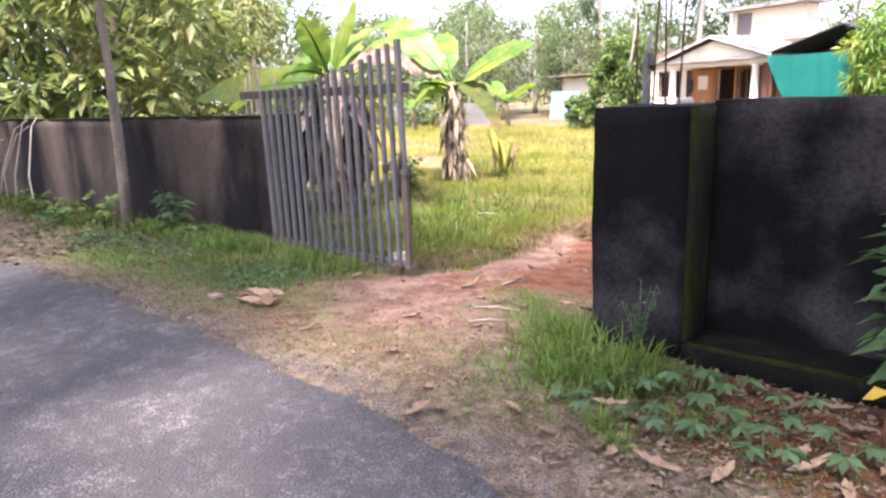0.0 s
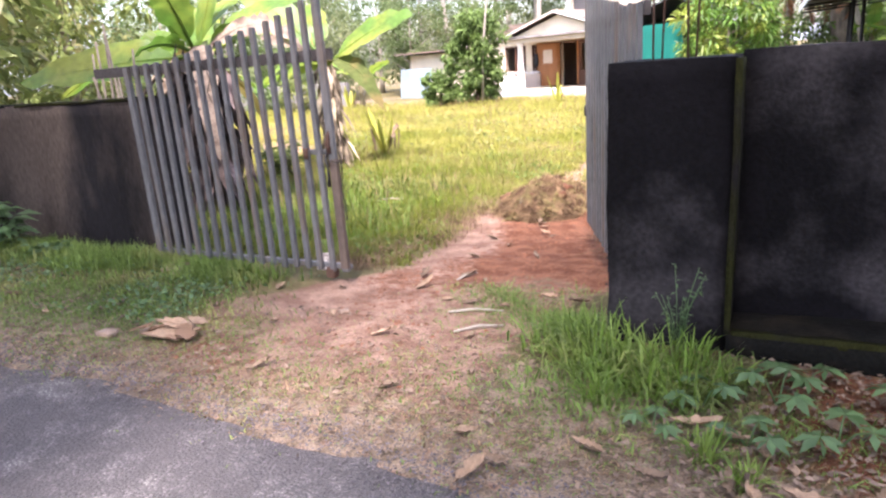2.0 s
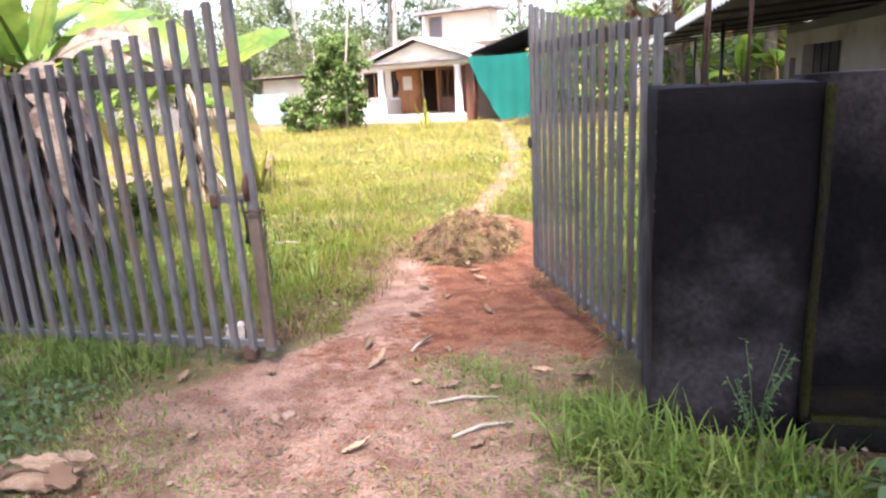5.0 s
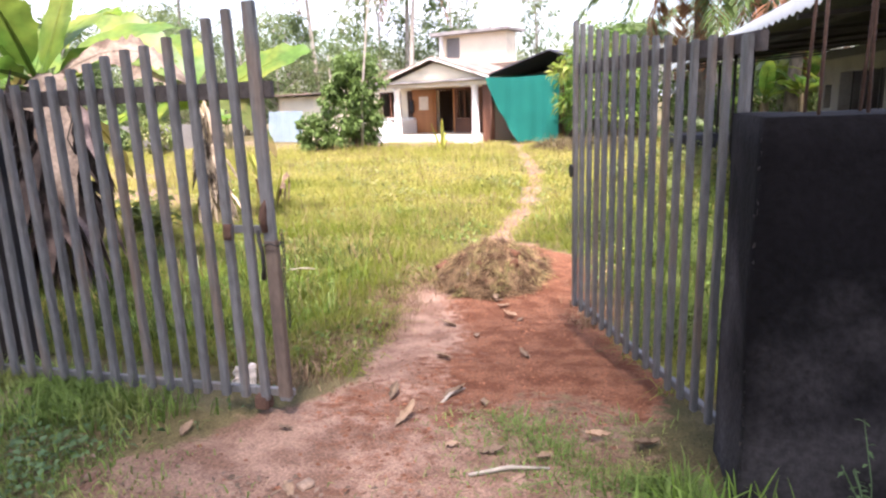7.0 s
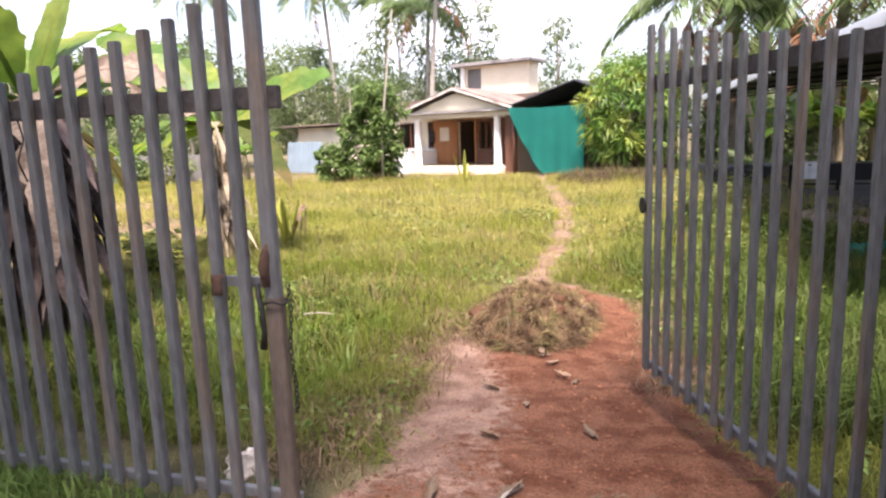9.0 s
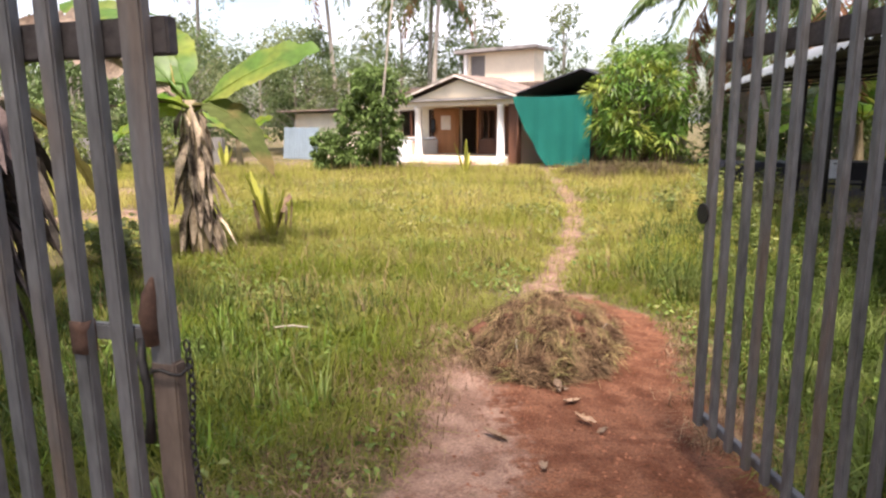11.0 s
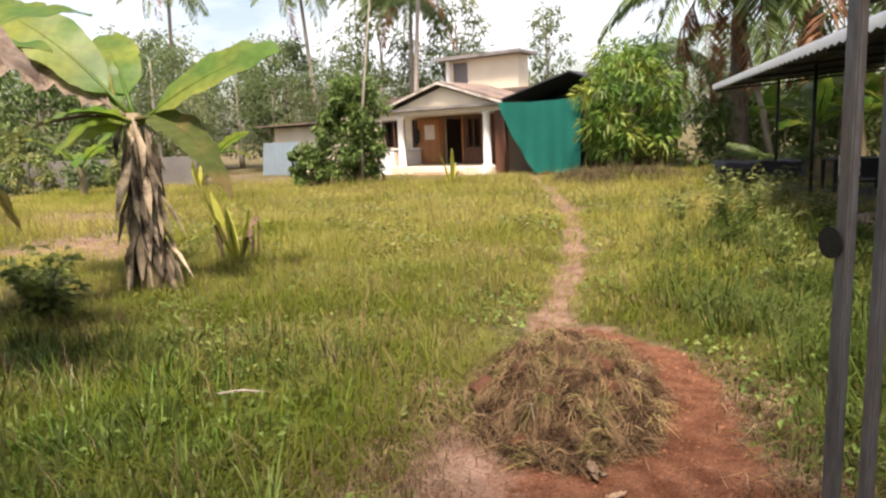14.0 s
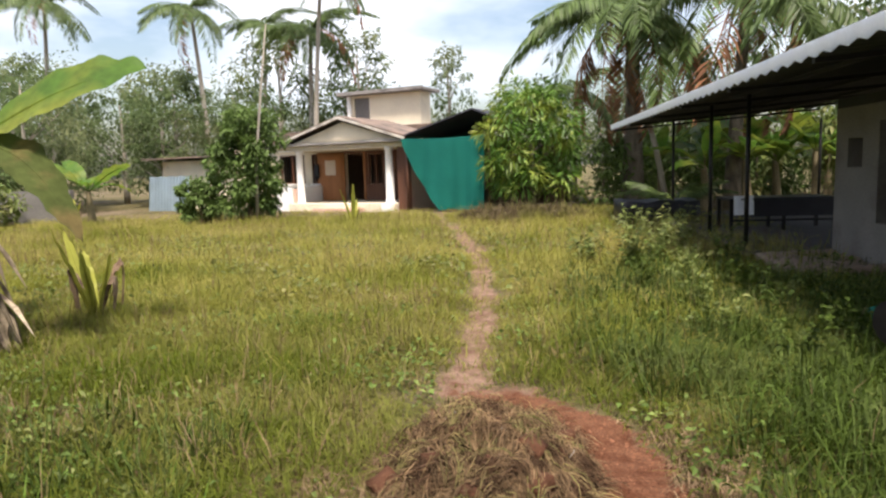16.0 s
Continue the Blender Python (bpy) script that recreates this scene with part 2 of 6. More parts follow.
M = {
    "earth": ground_material(),
    "asphalt": asphalt_material(),
    # dark green rank growth; also used for the shade under the banana plants
    "rank": material("rank_grass", (0.052, 0.082, 0.011), 0.65, 0.15, 1.0, 3, 0, tint=(0.12, 0.15, 0.04), tint_scale=1.2, tint_range=(0.5, 0.7), island=0.4, through_light=0.3, spec=0.2),
    "crumbs": material("laterite_crumbs", (0.15, 0.066, 0.038), 0.95, 0.3, 5, 60, 0.2, island=0.5, spec=0.1),
    "gravel": material("road_gravel", (0.085, 0.075, 0.08), 0.9, 0.3, 5, 60, 0.2, island=0.5, spec=0.2),
    "black_wall": material("mossy_black_plaster", (0.005, 0.0046, 0.0055), 0.95, 0.5, 2.5, 40, 0.6, tint=(0.058, 0.053, 0.055), tint_scale=0.9, tint_range=(0.50, 0.68), spec=0.12),
    "moss": material("moss", (0.020, 0.021, 0.007), 1.0, 0.6, 8, 90, 0.8, spec=0.05, tint=(0.010, 0.009, 0.009), tint_scale=4.0, tint_range=(0.42, 0.58), streak=0.5),
    # the wall's black plaster again, with the ledge's deeper shade put into the colour
    "shaded_ledge": material("shade_darkened_plaster", (0.007, 0.007, 0.006), 0.95, 0.5, 6, 50, 0.8, tint=(0.016, 0.013, 0.009), tint_scale=3, spec=0.1),
    "bare_plaster": material("chipped_bare_plaster", (0.04, 0.036, 0.035), 0.95, 0.4, 20, 90, 0.4, spec=0.1),
    "clod": material("red_earth_clod", (0.095, 0.044, 0.026), 0.95, 0.4, 14, 90, 0.8, spec=0.1),
    "heap_green": material("wilting_grass", (0.16, 0.16, 0.05), 0.8, 0.2, 3, 10, 0, tint=(0.26, 0.19, 0.09), tint_scale=5, tint_range=(0.42, 0.6), island=0.4, through_light=0.25, spec=0.2),
    "eave_white": material("white_eave_sheet", (0.80, 0.86, 0.95), 0.4, 0.06, 3, 30, 0.05, through_light=0.4),
    "stained_wall": material("stained_plaster", (0.064, 0.050, 0.041), 0.95, 0.45, 1.6, 40, 0.6, tint=(0.010, 0.009, 0.010), tint_scale=0.9, tint_range=(0.42, 0.56), spec=0.12, streak=0.35),
    "gate_paint": material("weathered_grey_paint", (0.112, 0.112, 0.113), 0.5, 0.42, 7, 60, 0.2, tint=(0.105, 0.078, 0.06), tint_scale=7, tint_range=(0.52, 0.70), streak=0.22),
    "worn_post": material("rust_worn_paint", (0.105, 0.078, 0.06), 0.7, 0.35, 8, 60, 0.3, tint=(0.075, 0.055, 0.045), tint_scale=6, tint_range=(0.45, 0.65), streak=0.3),
    "rust": material("rusty_iron", (0.09, 0.05, 0.035), 0.8, 0.4, 12, 80, 0.4, metal=0.3),
    "dark_metal": material("dark_iron", (0.03, 0.028, 0.027), 0.6, 0.3, 10, 60, 0.2, metal=0.6),
    "grass": material("grass", (0.19, 0.208, 0.027), 0.7, 0.12, 0.35, 3, 0, tint=(0.37, 0.335, 0.095), tint_scale=0.4, tint_detail=2.5, tint_range=(0.34, 0.64), island=0.18, through_light=0.5, spec=0.2),
    "grass_near": material("yard_grass", (0.135, 0.168, 0.018), 0.6, 0.15, 0.5, 3, 0, tint=(0.25, 0.235, 0.065), tint_scale=0.6, tint_detail=3, tint_range=(0.40, 0.66), island=0.22, through_light=0.5, spec=0.2),
    "lush": material("lush_grass", (0.115, 0.195, 0.026), 0.42, 0.15, 1.0, 3, 0, tint=(0.20, 0.25, 0.07), tint_scale=1.6, tint_range=(0.48, 0.68), island=0.4, through_light=0.35, spec=0.3),
    "verge": material("verge_grass", (0.13, 0.20, 0.045), 0.65, 0.15, 1.0, 3, 0, tint=(0.24, 0.24, 0.085), tint_scale=2.0, tint_range=(0.50, 0.70), island=0.35, through_light=0.35, spec=0.25),
    "straw": material("dry_straw", (0.25, 0.175, 0.105), 0.9, 0.25, 3, 10, 0, tint=(0.10, 0.06, 0.035), tint_scale=5, tint_range=(0.45, 0.62), island=0.55, through_light=0.15, spec=0.1),
    "dead_leaf": material("dead_leaf", (0.25, 0.17, 0.11), 0.8, 0.35, 12, 80, 0.4, obj_random=0.45, tint=(0.13, 0.075, 0.045), tint_scale=9, tint_range=(0.5, 0.65)),
    "litter": material("leaf_litter", (0.155, 0.112, 0.082), 0.9, 0.2, 8, 30, 0, island=0.5, spec=0.15),
    "banana_leaf": material("banana_leaf", (0.10, 0.20, 0.028), 0.45, 0.25, 1.5, 12, 0.1, tint=(0.25, 0.29, 0.045), tint_scale=1.2, tint_range=(0.45, 0.64), through_light=0.55),
    "banana_yellow": material("yellowing_banana_leaf", (0.50, 0.38, 0.11), 0.7, 0.25, 3, 20, 0.2, tint=(0.30, 0.21, 0.11), tint_scale=2.5, tint_range=(0.48, 0.62), through_light=0.35),
    "banana_dry": material("dry_banana_leaf", (0.19, 0.145, 0.11), 0.9, 0.45, 5, 40, 0.3, island=0.6, tint=(0.08, 0.055, 0.04), tint_scale=4, tint_range=(0.48, 0.62), through_light=0.12),
    "banana_skirt": material("bleached_banana_sheath", (0.40, 0.32, 0.23), 0.9, 0.4, 5, 40, 0.3, island=0.7, tint=(0.07, 0.05, 0.038), tint_scale=4, tint_range=(0.46, 0.60), through_light=0.1),
    "banana_dark": material("rotten_banana_leaf", (0.13, 0.095, 0.085), 0.9, 0.4, 5, 40, 0.3, island=0.6, tint=(0.03, 0.022, 0.022), tint_scale=4, tint_range=(0.42, 0.6), through_light=0.1),
    "banana_old": material("ageing_banana_leaf", (0.06, 0.075, 0.022), 0.9, 0.3, 2.5, 15, 0.15, spec=0.1, tint=(0.13, 0.10, 0.04), tint_scale=2.2, tint_range=(0.48, 0.62), through_light=0.12),
    "pseudostem": material("banana_stem", (0.19, 0.15, 0.085), 0.7, 0.35, 5, 40, 0.3, streak=0.2),
    "leaf_dark": material("dark_leaf", (0.11, 0.17, 0.045), 0.6, 0.15, 1.5, 6, 0, island=0.45, through_light=0.3, spec=0.2),
    "leaf_mid": material("mid_leaf", (0.10, 0.15, 0.045), 0.55, 0.15, 1.0, 6, 0, island=0.45, through_light=0.35, spec=0.3),
    "leaf_light": material("light_leaf", (0.15, 0.19, 0.05), 0.55, 0.15, 1.0, 6, 0, island=0.45, tint=(0.25, 0.23, 0.09), tint_scale=1.2, tint_range=(0.48, 0.64), through_light=0.4, spec=0.3),
    "leaf_mango": material("mango_leaf", (0.10, 0.20, 0.03), 0.45, 0.15, 1.0, 6, 0, island=0.45, tint=(0.26, 0.30, 0.05), tint_scale=1.0, tint_range=(0.48, 0.62), through_light=0.35, spec=0.4),
    # paler leaf colour with distance haze painted in
    "leaf_far": material("haze_paled_leaf", (0.13, 0.18, 0.075), 0.7, 0.2, 0.3, 3, 0, island=0.3, tint=(0.22, 0.24, 0.12), tint_scale=0.25, tint_range=(0.42, 0.60), through_light=0.6, spec=0.15),
    "palm_leaf": material("palm_leaf", (0.085, 0.13, 0.035), 0.5, 0.2, 1, 6, 0, island=0.35, through_light=0.3, spec=0.35),
    "palm_dead": material("dead_palm_leaf", (0.26, 0.12, 0.06), 0.85, 0.2, 2, 10, 0, island=0.4, through_light=0.2),
    "shoot": material("yellow_green_shoot", (0.40, 0.40, 0.07), 0.55, 0.2, 2, 10, 0, island=0.25, through_light=0.4),
    "weed": material("weed_leaf", (0.075, 0.135, 0.05), 0.55, 0.15, 3, 20, 0.1, island=0.3, through_light=0.3),
    "yellow_leaf": material("yellow_leaf", (0.62, 0.40, 0.05), 0.6, 0.15, 5, 20, 0.1, through_light=0.3),
    "bark": material("bark", (0.20, 0.165, 0.125), 0.95, 0.4, 4, 50, 0.8, tint=(0.09, 0.075, 0.06), tint_scale=5, tint_range=(0.45, 0.65), streak=0.4),
    # pale dry wood; on distant trunks the paleness stands in for haze
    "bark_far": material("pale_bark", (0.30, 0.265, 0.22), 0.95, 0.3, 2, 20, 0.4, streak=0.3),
    "brush": material("brown_brush", (0.16, 0.10, 0.065), 0.95, 0.2, 2, 8, 0, island=0.45, spec=0.1),
    "dry_brush": material("grey_brown_brush", (0.15, 0.115, 0.07), 0.95, 0.2, 2, 8, 0, tint=(0.16, 0.15, 0.05), tint_scale=1.5, tint_range=(0.45, 0.6), island=0.45, through_light=0.3, spec=0.1),
    "heap_straw": material("heap_straw", (0.20, 0.132, 0.074), 0.9, 0.25, 3, 10, 0, tint=(0.065, 0.038, 0.022), tint_scale=6, tint_range=(0.42, 0.60), island=0.65, through_light=0.12, spec=0.1),
    "heap_core": material("root_mat", (0.085, 0.05, 0.03), 0.95, 0.35, 8, 60, 0.6, spec=0.1),
    "cream": material("cream_house_paint", (0.76, 0.66, 0.50), 0.85, 0.10, 1.2, 25, 0.15, tint=(0.52, 0.46, 0.36), tint_scale=0.8, tint_range=(0.55, 0.75)),
    "white": material("white_house_paint", (0.82, 0.81, 0.78), 0.8, 0.07, 1.5, 25, 0.1, tint=(0.6, 0.58, 0.54), tint_scale=1.2, tint_range=(0.58, 0.75)),
    "pink": material("pinkish_porch_paint", (0.62, 0.42, 0.33), 0.85, 0.12, 1.2, 25, 0.15),
    "roof_tile": material("weathered_clay_tile", (0.20, 0.145, 0.115), 0.9, 0.35, 2, 20, 0.4, tint=(0.10, 0.085, 0.075), tint_scale=1.5, tint_range=(0.45, 0.65)),
    "slab": material("weathered_concrete", (0.27, 0.25, 0.235), 0.9, 0.3, 1.5, 30, 0.4, tint=(0.12, 0.11, 0.105), tint_scale=1.5, tint_range=(0.45, 0.7)),
    "slab_pale": material("stained_pale_paint", (0.56, 0.52, 0.46), 0.85, 0.2, 3, 30, 0.2, tint=(0.28, 0.25, 0.22), tint_scale=2.5, tint_range=(0.45, 0.65)),
    "wood": material("orange_brown_wood", (0.36, 0.155, 0.06), 0.5, 0.2, 3, 40, 0.15, streak=0.15),
    "wood_dark": material("dark_brown_wood", (0.115, 0.05, 0.03), 0.55, 0.3, 3, 40, 0.15, streak=0.15),
    # interior surfaces with the dimness of the room put into the colour
    "dark_room": material("shade_darkened_interior", (0.12, 0.075, 0.055), 0.9, 0.2, 2, 20, 0.1),
    "paper": material("white_notice_paper", (0.7, 0.62, 0.54), 0.8, 0.08, 4, 20, 0.05),
    "net": material("green_shade_net", (0.012, 0.20, 0.16), 0.75, 0.18, 1.2, 120, 0.2, through_light=0.4, spec=0.2),
    "tarp": material("dark_tarpaulin", (0.03, 0.03, 0.04), 0.7, 0.3, 2, 30, 0.2),
    "sheet": material("pale_metal_sheet", (0.40, 0.50, 0.57), 0.55, 0.12, 2, 25, 0.1, metal=0.2),
    # one dark colour on both faces, set for the underside
    "zinc": material("dark_zinc_roof_sheet", (0.045, 0.045, 0.052), 0.7, 0.3, 2, 30, 0.1, metal=0.1),
    "shed_wall": material("unpainted_plaster", (0.18, 0.165, 0.15), 0.9, 0.2, 1.6, 30, 0.3, tint=(0.11, 0.09, 0.08), tint_scale=1.2, tint_range=(0.5, 0.7)),
    "cloth_white": material("white_cloth", (0.72, 0.74, 0.78), 0.9, 0.06, 4, 30, 0.2),
    "black_sheet": material("black_plastic_sheet", (0.02, 0.02, 0.025), 0.45, 0.3, 4, 30, 0.3),
    "stone": material("brown_stone", (0.24, 0.17, 0.125), 0.9, 0.35, 8, 60, 0.6),
    "far_wall": material("grey_block_wall", (0.17, 0.16, 0.15), 0.9, 0.3, 1, 20, 0.3),
    # shed floor concrete; also the dark colour that shades the gates' upper rails
    "concrete": material("rough_concrete_and_shaded_rail", (0.06, 0.052, 0.05), 0.95, 0.35, 4, 40, 0.5),
}


# ---- mesh helpers ----
def np_mesh(name, verts, tris, smooth=False):
    """A triangle mesh from arrays."""
    me = bpy.data.meshes.new(name)
    verts, tris = np.asarray(verts, np.float32), np.asarray(tris, np.int32)
    me.vertices.add(len(verts))
    me.vertices.foreach_set("co", verts.ravel())
    me.loops.add(tris.size)
    me.loops.foreach_set("vertex_index", tris.ravel())
    me.polygons.add(len(tris))
    me.polygons.foreach_set("loop_start", np.arange(0, tris.size, 3, dtype=np.int32))
    if smooth:
        me.polygons.foreach_set("use_smooth", np.ones(len(tris), bool))
    me.update(calc_edges=True)
    return me


def part(name, data, mat, parent=None, label=""):
    """One mesh object, under its thing."""
    if isinstance(data, bmesh.types.BMesh):
        me = bpy.data.meshes.new(name)
        data.to_mesh(me)
        data.free()
        data = me
    if not data.materials:
        data.materials.append(M[mat])
    ob = new(name, data)
    ob.parent = parent
    return tagged(ob, label)


def thing(name, m, label, category, group="", kind=""):
    ob = new(name)
    ob.empty_display_size = 0.1
    ob.matrix_basis = m
    return tagged(ob, label, category, group, kind)


def box(x0, x1, y0, y1, z0, z1, bevel=0.0, bm=None):
    bm = bm or bmesh.new()
    r = bmesh.ops.create_cube(bm, size=1.0, matrix=Matrix.LocRotScale(((x0 + x1) / 2, (y0 + y1) / 2, (z0 + z1) / 2), None, (x1 - x0, y1 - y0, z1 - z0)))
    if bevel:
        edges = list({e for v in r["verts"] for e in v.link_edges})
        bmesh.ops.bevel(bm, geom=edges, offset=bevel, segments=2, affect="EDGES")
    return bm


def prism(profile, y0, y1):
    """A profile of (x, z) points drawn out along y."""
    bm = bmesh.new()
    a = [bm.verts.new((x, y0, z)) for x, z in profile]
    b = [bm.verts.new((x, y1, z)) for x, z in profile]
    bm.faces.new(a)
    bm.faces.new(b[::-1])
    for i in range(len(a)):
        j = (i + 1) % len(a)
        bm.faces.new((a[j], a[i], b[i], b[j]))
    bmesh.ops.recalc_face_normals(bm, faces=bm.faces)
    return bm


def tube_arrays(points, radii, n=8):
    """Vertices and triangles of a tapered tube along points."""
    p = [Vector(q) for q in points]
    vs, ts = [], []
    for i, c in enumerate(p):
        d = (p[min(i + 1, len(p) - 1)] - p[max(i - 1, 0)]).normalized()
        a = d.cross(Vector((0.31, 0.95, 0.07)) if abs(d.y) < 0.9 else Vector((1, 0, 0))).normalized()
        b = d.cross(a)
        for k in range(n):
            w = 2 * math.pi * k / n
            vs.append(c + float(radii[i]) * (math.cos(w) * a + math.sin(w) * b))
    for i in range(len(p) - 1):
        for k in range(n):
            q, r = i * n + k, i * n + (k + 1) % n
            ts += [(q, r, r + n), (q, r + n, q + n)]
    for base, flip in ((0, 1), ((len(p) - 1) * n, 0)):
        vs.append(p[0] if flip else p[-1])
        for k in range(n):
            e = (base + k, base + (k + 1) % n)
            ts.append((e[1], e[0], len(vs) - 1) if flip else (e[0], e[1], len(vs) - 1))
    return np.array(vs), np.array(ts)


def joined(chunks):
    vs, ts, k = [], [], 0
    for v, t in chunks:
        vs.append(v)
        ts.append(np.asarray(t) + k)
        k += len(v)
    return np.concatenate(vs), np.concatenate(ts)


def tube(name, points, radii, mat, parent, n=8, label=""):
    return part(name, np_mesh(name, *tube_arrays(points, radii, n), smooth=True), mat, parent, label)


def unit(v):
    return v / np.maximum(np.linalg.norm(v, axis=-1, keepdims=True), 1e-9)


def leaves(base, way, length, width, rng, fold=0.25, droop=0.25):
    """Pointed, folded, drooping leaves: six vertices and four triangles each."""
    n = len(base)
    way = unit(way)
    side = unit(np.cross(way, rng.normal(size=(n, 3)) * 0.45 + (0, 0, 1)))
    up = np.cross(side, way)
    L, W = np.broadcast_to(length, n)[:, None], np.broadcast_to(width, n)[:, None]
    down = np.array([0, 0, -1.0])
    mid = base + way * L * 0.5 + down * L * droop * 0.25
    tip = base + way * L * 0.95 + down * L * droop
    v = np.stack([base, mid - side * W / 2 + up * W * fold, mid, mid + side * W / 2 + up * W * fold, tip], 1).reshape(-1, 3)
    t = np.array([(0, 2, 1), (0, 3, 2), (1, 2, 4), (2, 3, 4)])
    return v, (np.arange(n)[:, None, None] * 5 + t).reshape(-1, 3)


def blades(base, height, width, rng, lean=0.45, heading=None):
    """Grass blades that bend over: five vertices and three triangles each."""
    n = len(base)
    a = rng.uniform(0, 2 * math.pi, n) if heading is None else heading
    out = np.stack([np.cos(a), np.sin(a), np.zeros(n)], 1)
    side = np.stack([-np.sin(a + rng.normal(0, 0.7, n)), np.cos(a), np.zeros(n)], 1)
    h, w = height[:, None], np.broadcast_to(width, n)[:, None]
    k = np.abs(rng.normal(lean, lean * 0.5, n))[:, None]
    up = np.array([0, 0, 1.0])
    mid = base + up * h * 0.6 + out * h * k * 0.3
    tip = base + up * h * np.clip(1.05 - 0.5 * k, 0.25, 1) + out * h * k
    v = np.stack([base - side * w / 2, base + side * w / 2, mid - side * w * 0.4, mid + side * w * 0.4, tip], 1).reshape(-1, 3)
    t = np.array([(0, 1, 3), (0, 3, 2), (2, 3, 4)])
    return v, (np.arange(n)[:, None, None] * 5 + t).reshape(-1, 3)


# ---- the lie of the land ----
def smooth(a, b, x):
    t = np.clip((np.asarray(x, float) - a) / (b - a), 0, 1)
    return t * t * (3 - 2 * t)


def lump(x, y, s, seed=0.0):
    """A cheap smooth field in -1..1."""
    x, y = np.asarray(x, float) * s + seed, np.asarray(y, float) * s - seed
    return (np.sin(x * 1.3 + 1.7 * np.sin(y * 0.9)) + np.sin(y * 1.7 + 1.3 * np.sin(x * 1.1 + 2.0)) + np.sin((x + y) * 2.3 + 0.7) * 0.6) / 2.6


def land(x, y):
    z = -0.28 * smooth(2.4, 7.0, y)
    return z + 0.02 * lump(x, y, 1.1) * smooth(2.3, 3.2, y) + 0.012 * lump(x, y, 4.3, 3) * smooth(2.3, 2.8, y)


def road_edge(x):
    return np.interp(x, [-60, -8, -6, -4, -2.2, -1.3, 0, 60], [2.0, 2.25, 2.42, 2.32, 2.2, 2.0, 1.9, 1.9]) + 0.05 * lump(x, 0, 3.1) + 0.025 * lump(x, 1, 11)


TRAIL_Y = [8.5, 9.4, 11.8, 15.0, 18.0, 21.4, 26.0, 28.5]
TRAIL_X = [-3.55, -3.78, -3.72, -3.9, -4.25, -4.9, -5.8, -6.3]


def bare_mask(x, y):
    """How far the ground is trodden bare."""
    w = 0.16 * lump(x, y, 2.3) + 0.07 * lump(x, y, 7.0, 2)
    yl = [1.9, 2.4, 3.4, 4.3, 5.2, 6.3, 7.2, 8.6, 9.6]
    left = np.interp(y, yl, [-4.3, -4.5, -4.55, -4.0, -3.95, -4.1, -4.15, -4.0, -3.6])
    right = np.interp(y, yl, [-1.5, -1.9, -2.4, -2.1, -1.95, -2.25, -2.40, -2.62, -3.25])
    d = np.minimum(x - left, right - x) + w
    patch = smooth(-0.12, 0.18, d) * (1 - smooth(9.2, 9.7, y + w)) * (0.25 + 0.75 * smooth(2.35, 2.95, y + w))
    tx = np.interp(y, TRAIL_Y, TRAIL_X)
    trail = 0.8 * (1 - smooth(0.10, 0.28, np.abs(x - tx) + w * 0.5)) * smooth(8.4, 9.2, y) * (1 - smooth(29, 30, y))
    sand = smooth(0.25, 0.6, lump(x, y, 0.55, 9) + 0.15 * lump(x, y, 2.7)) * smooth(11, 13, y) * (1 - smooth(24, 26, y)) * smooth(-8.5, -10.5, x) * 0.65
    worn_grass = 0.4 * smooth(0.1, 0.5, lump(x, y, 2.6, 11) - 1.6 * np.hypot((x + 2.75) / 0.75, (y - 4.25) / 0.8) + 1.15)
    return np.maximum.reduce([patch * (1 - worn_grass), trail, sand])


def red_mask(x, y):
    w = 0.2 * lump(x, y, 1.9, 5)
    side = smooth(-3.75, -3.1, x + w + np.interp(y, [4.5, 6.5, 8.5], [-0.25, 0.25, 0.5]))
    drive = bare_mask(x, y) * smooth(4.0, 5.0, y + w) * side * (1 - smooth(9.0, 9.8, y))
    foot = 0.7 * smooth(-1.5, -0.9, x + w) * smooth(2.3, 2.7, y) * (1 - smooth(3.6, 3.8, y))
    tread = 0.55 * smooth(-0.1, 0.5, lump(x, y, 1.3, 21)) * bare_mask(x, y) * (1 - smooth(4.6, 5.3, y))
    return np.maximum.reduce([drive, foot, tread])


def dry_mask(x, y):
    """Withered short growth along the road and round the bare earth."""
    verge = 1 - smooth(2.9, 3.7, y + 0.3 * lump(x, y, 1.5))
    tx = np.interp(y, TRAIL_Y, TRAIL_X)
    near = 1 - smooth(0.3, 1.1, np.abs(x - tx) + 0.2 * lump(x, y, 1.4, 8))
    front = smooth(25.5, 28, y + 0.6 * lump(x, y, 0.8)) * (1 - smooth(31, 33, y))
    yard = smooth(0.15, 0.55, lump(x, y, 0.28, 4)) * smooth(9, 14, y) * smooth(-3, -7, x)
    verge = verge * (1 - 0.85 * smooth(-1.5, -0.8, x + 0.2 * lump(x, y, 2.1)) * smooth(2.35, 2.75, y))
    return np.clip(np.maximum.reduce([verge, 0.9 * front, 0.5 * near * smooth(7, 9, y), 0.8 * yard]), 0, 1)


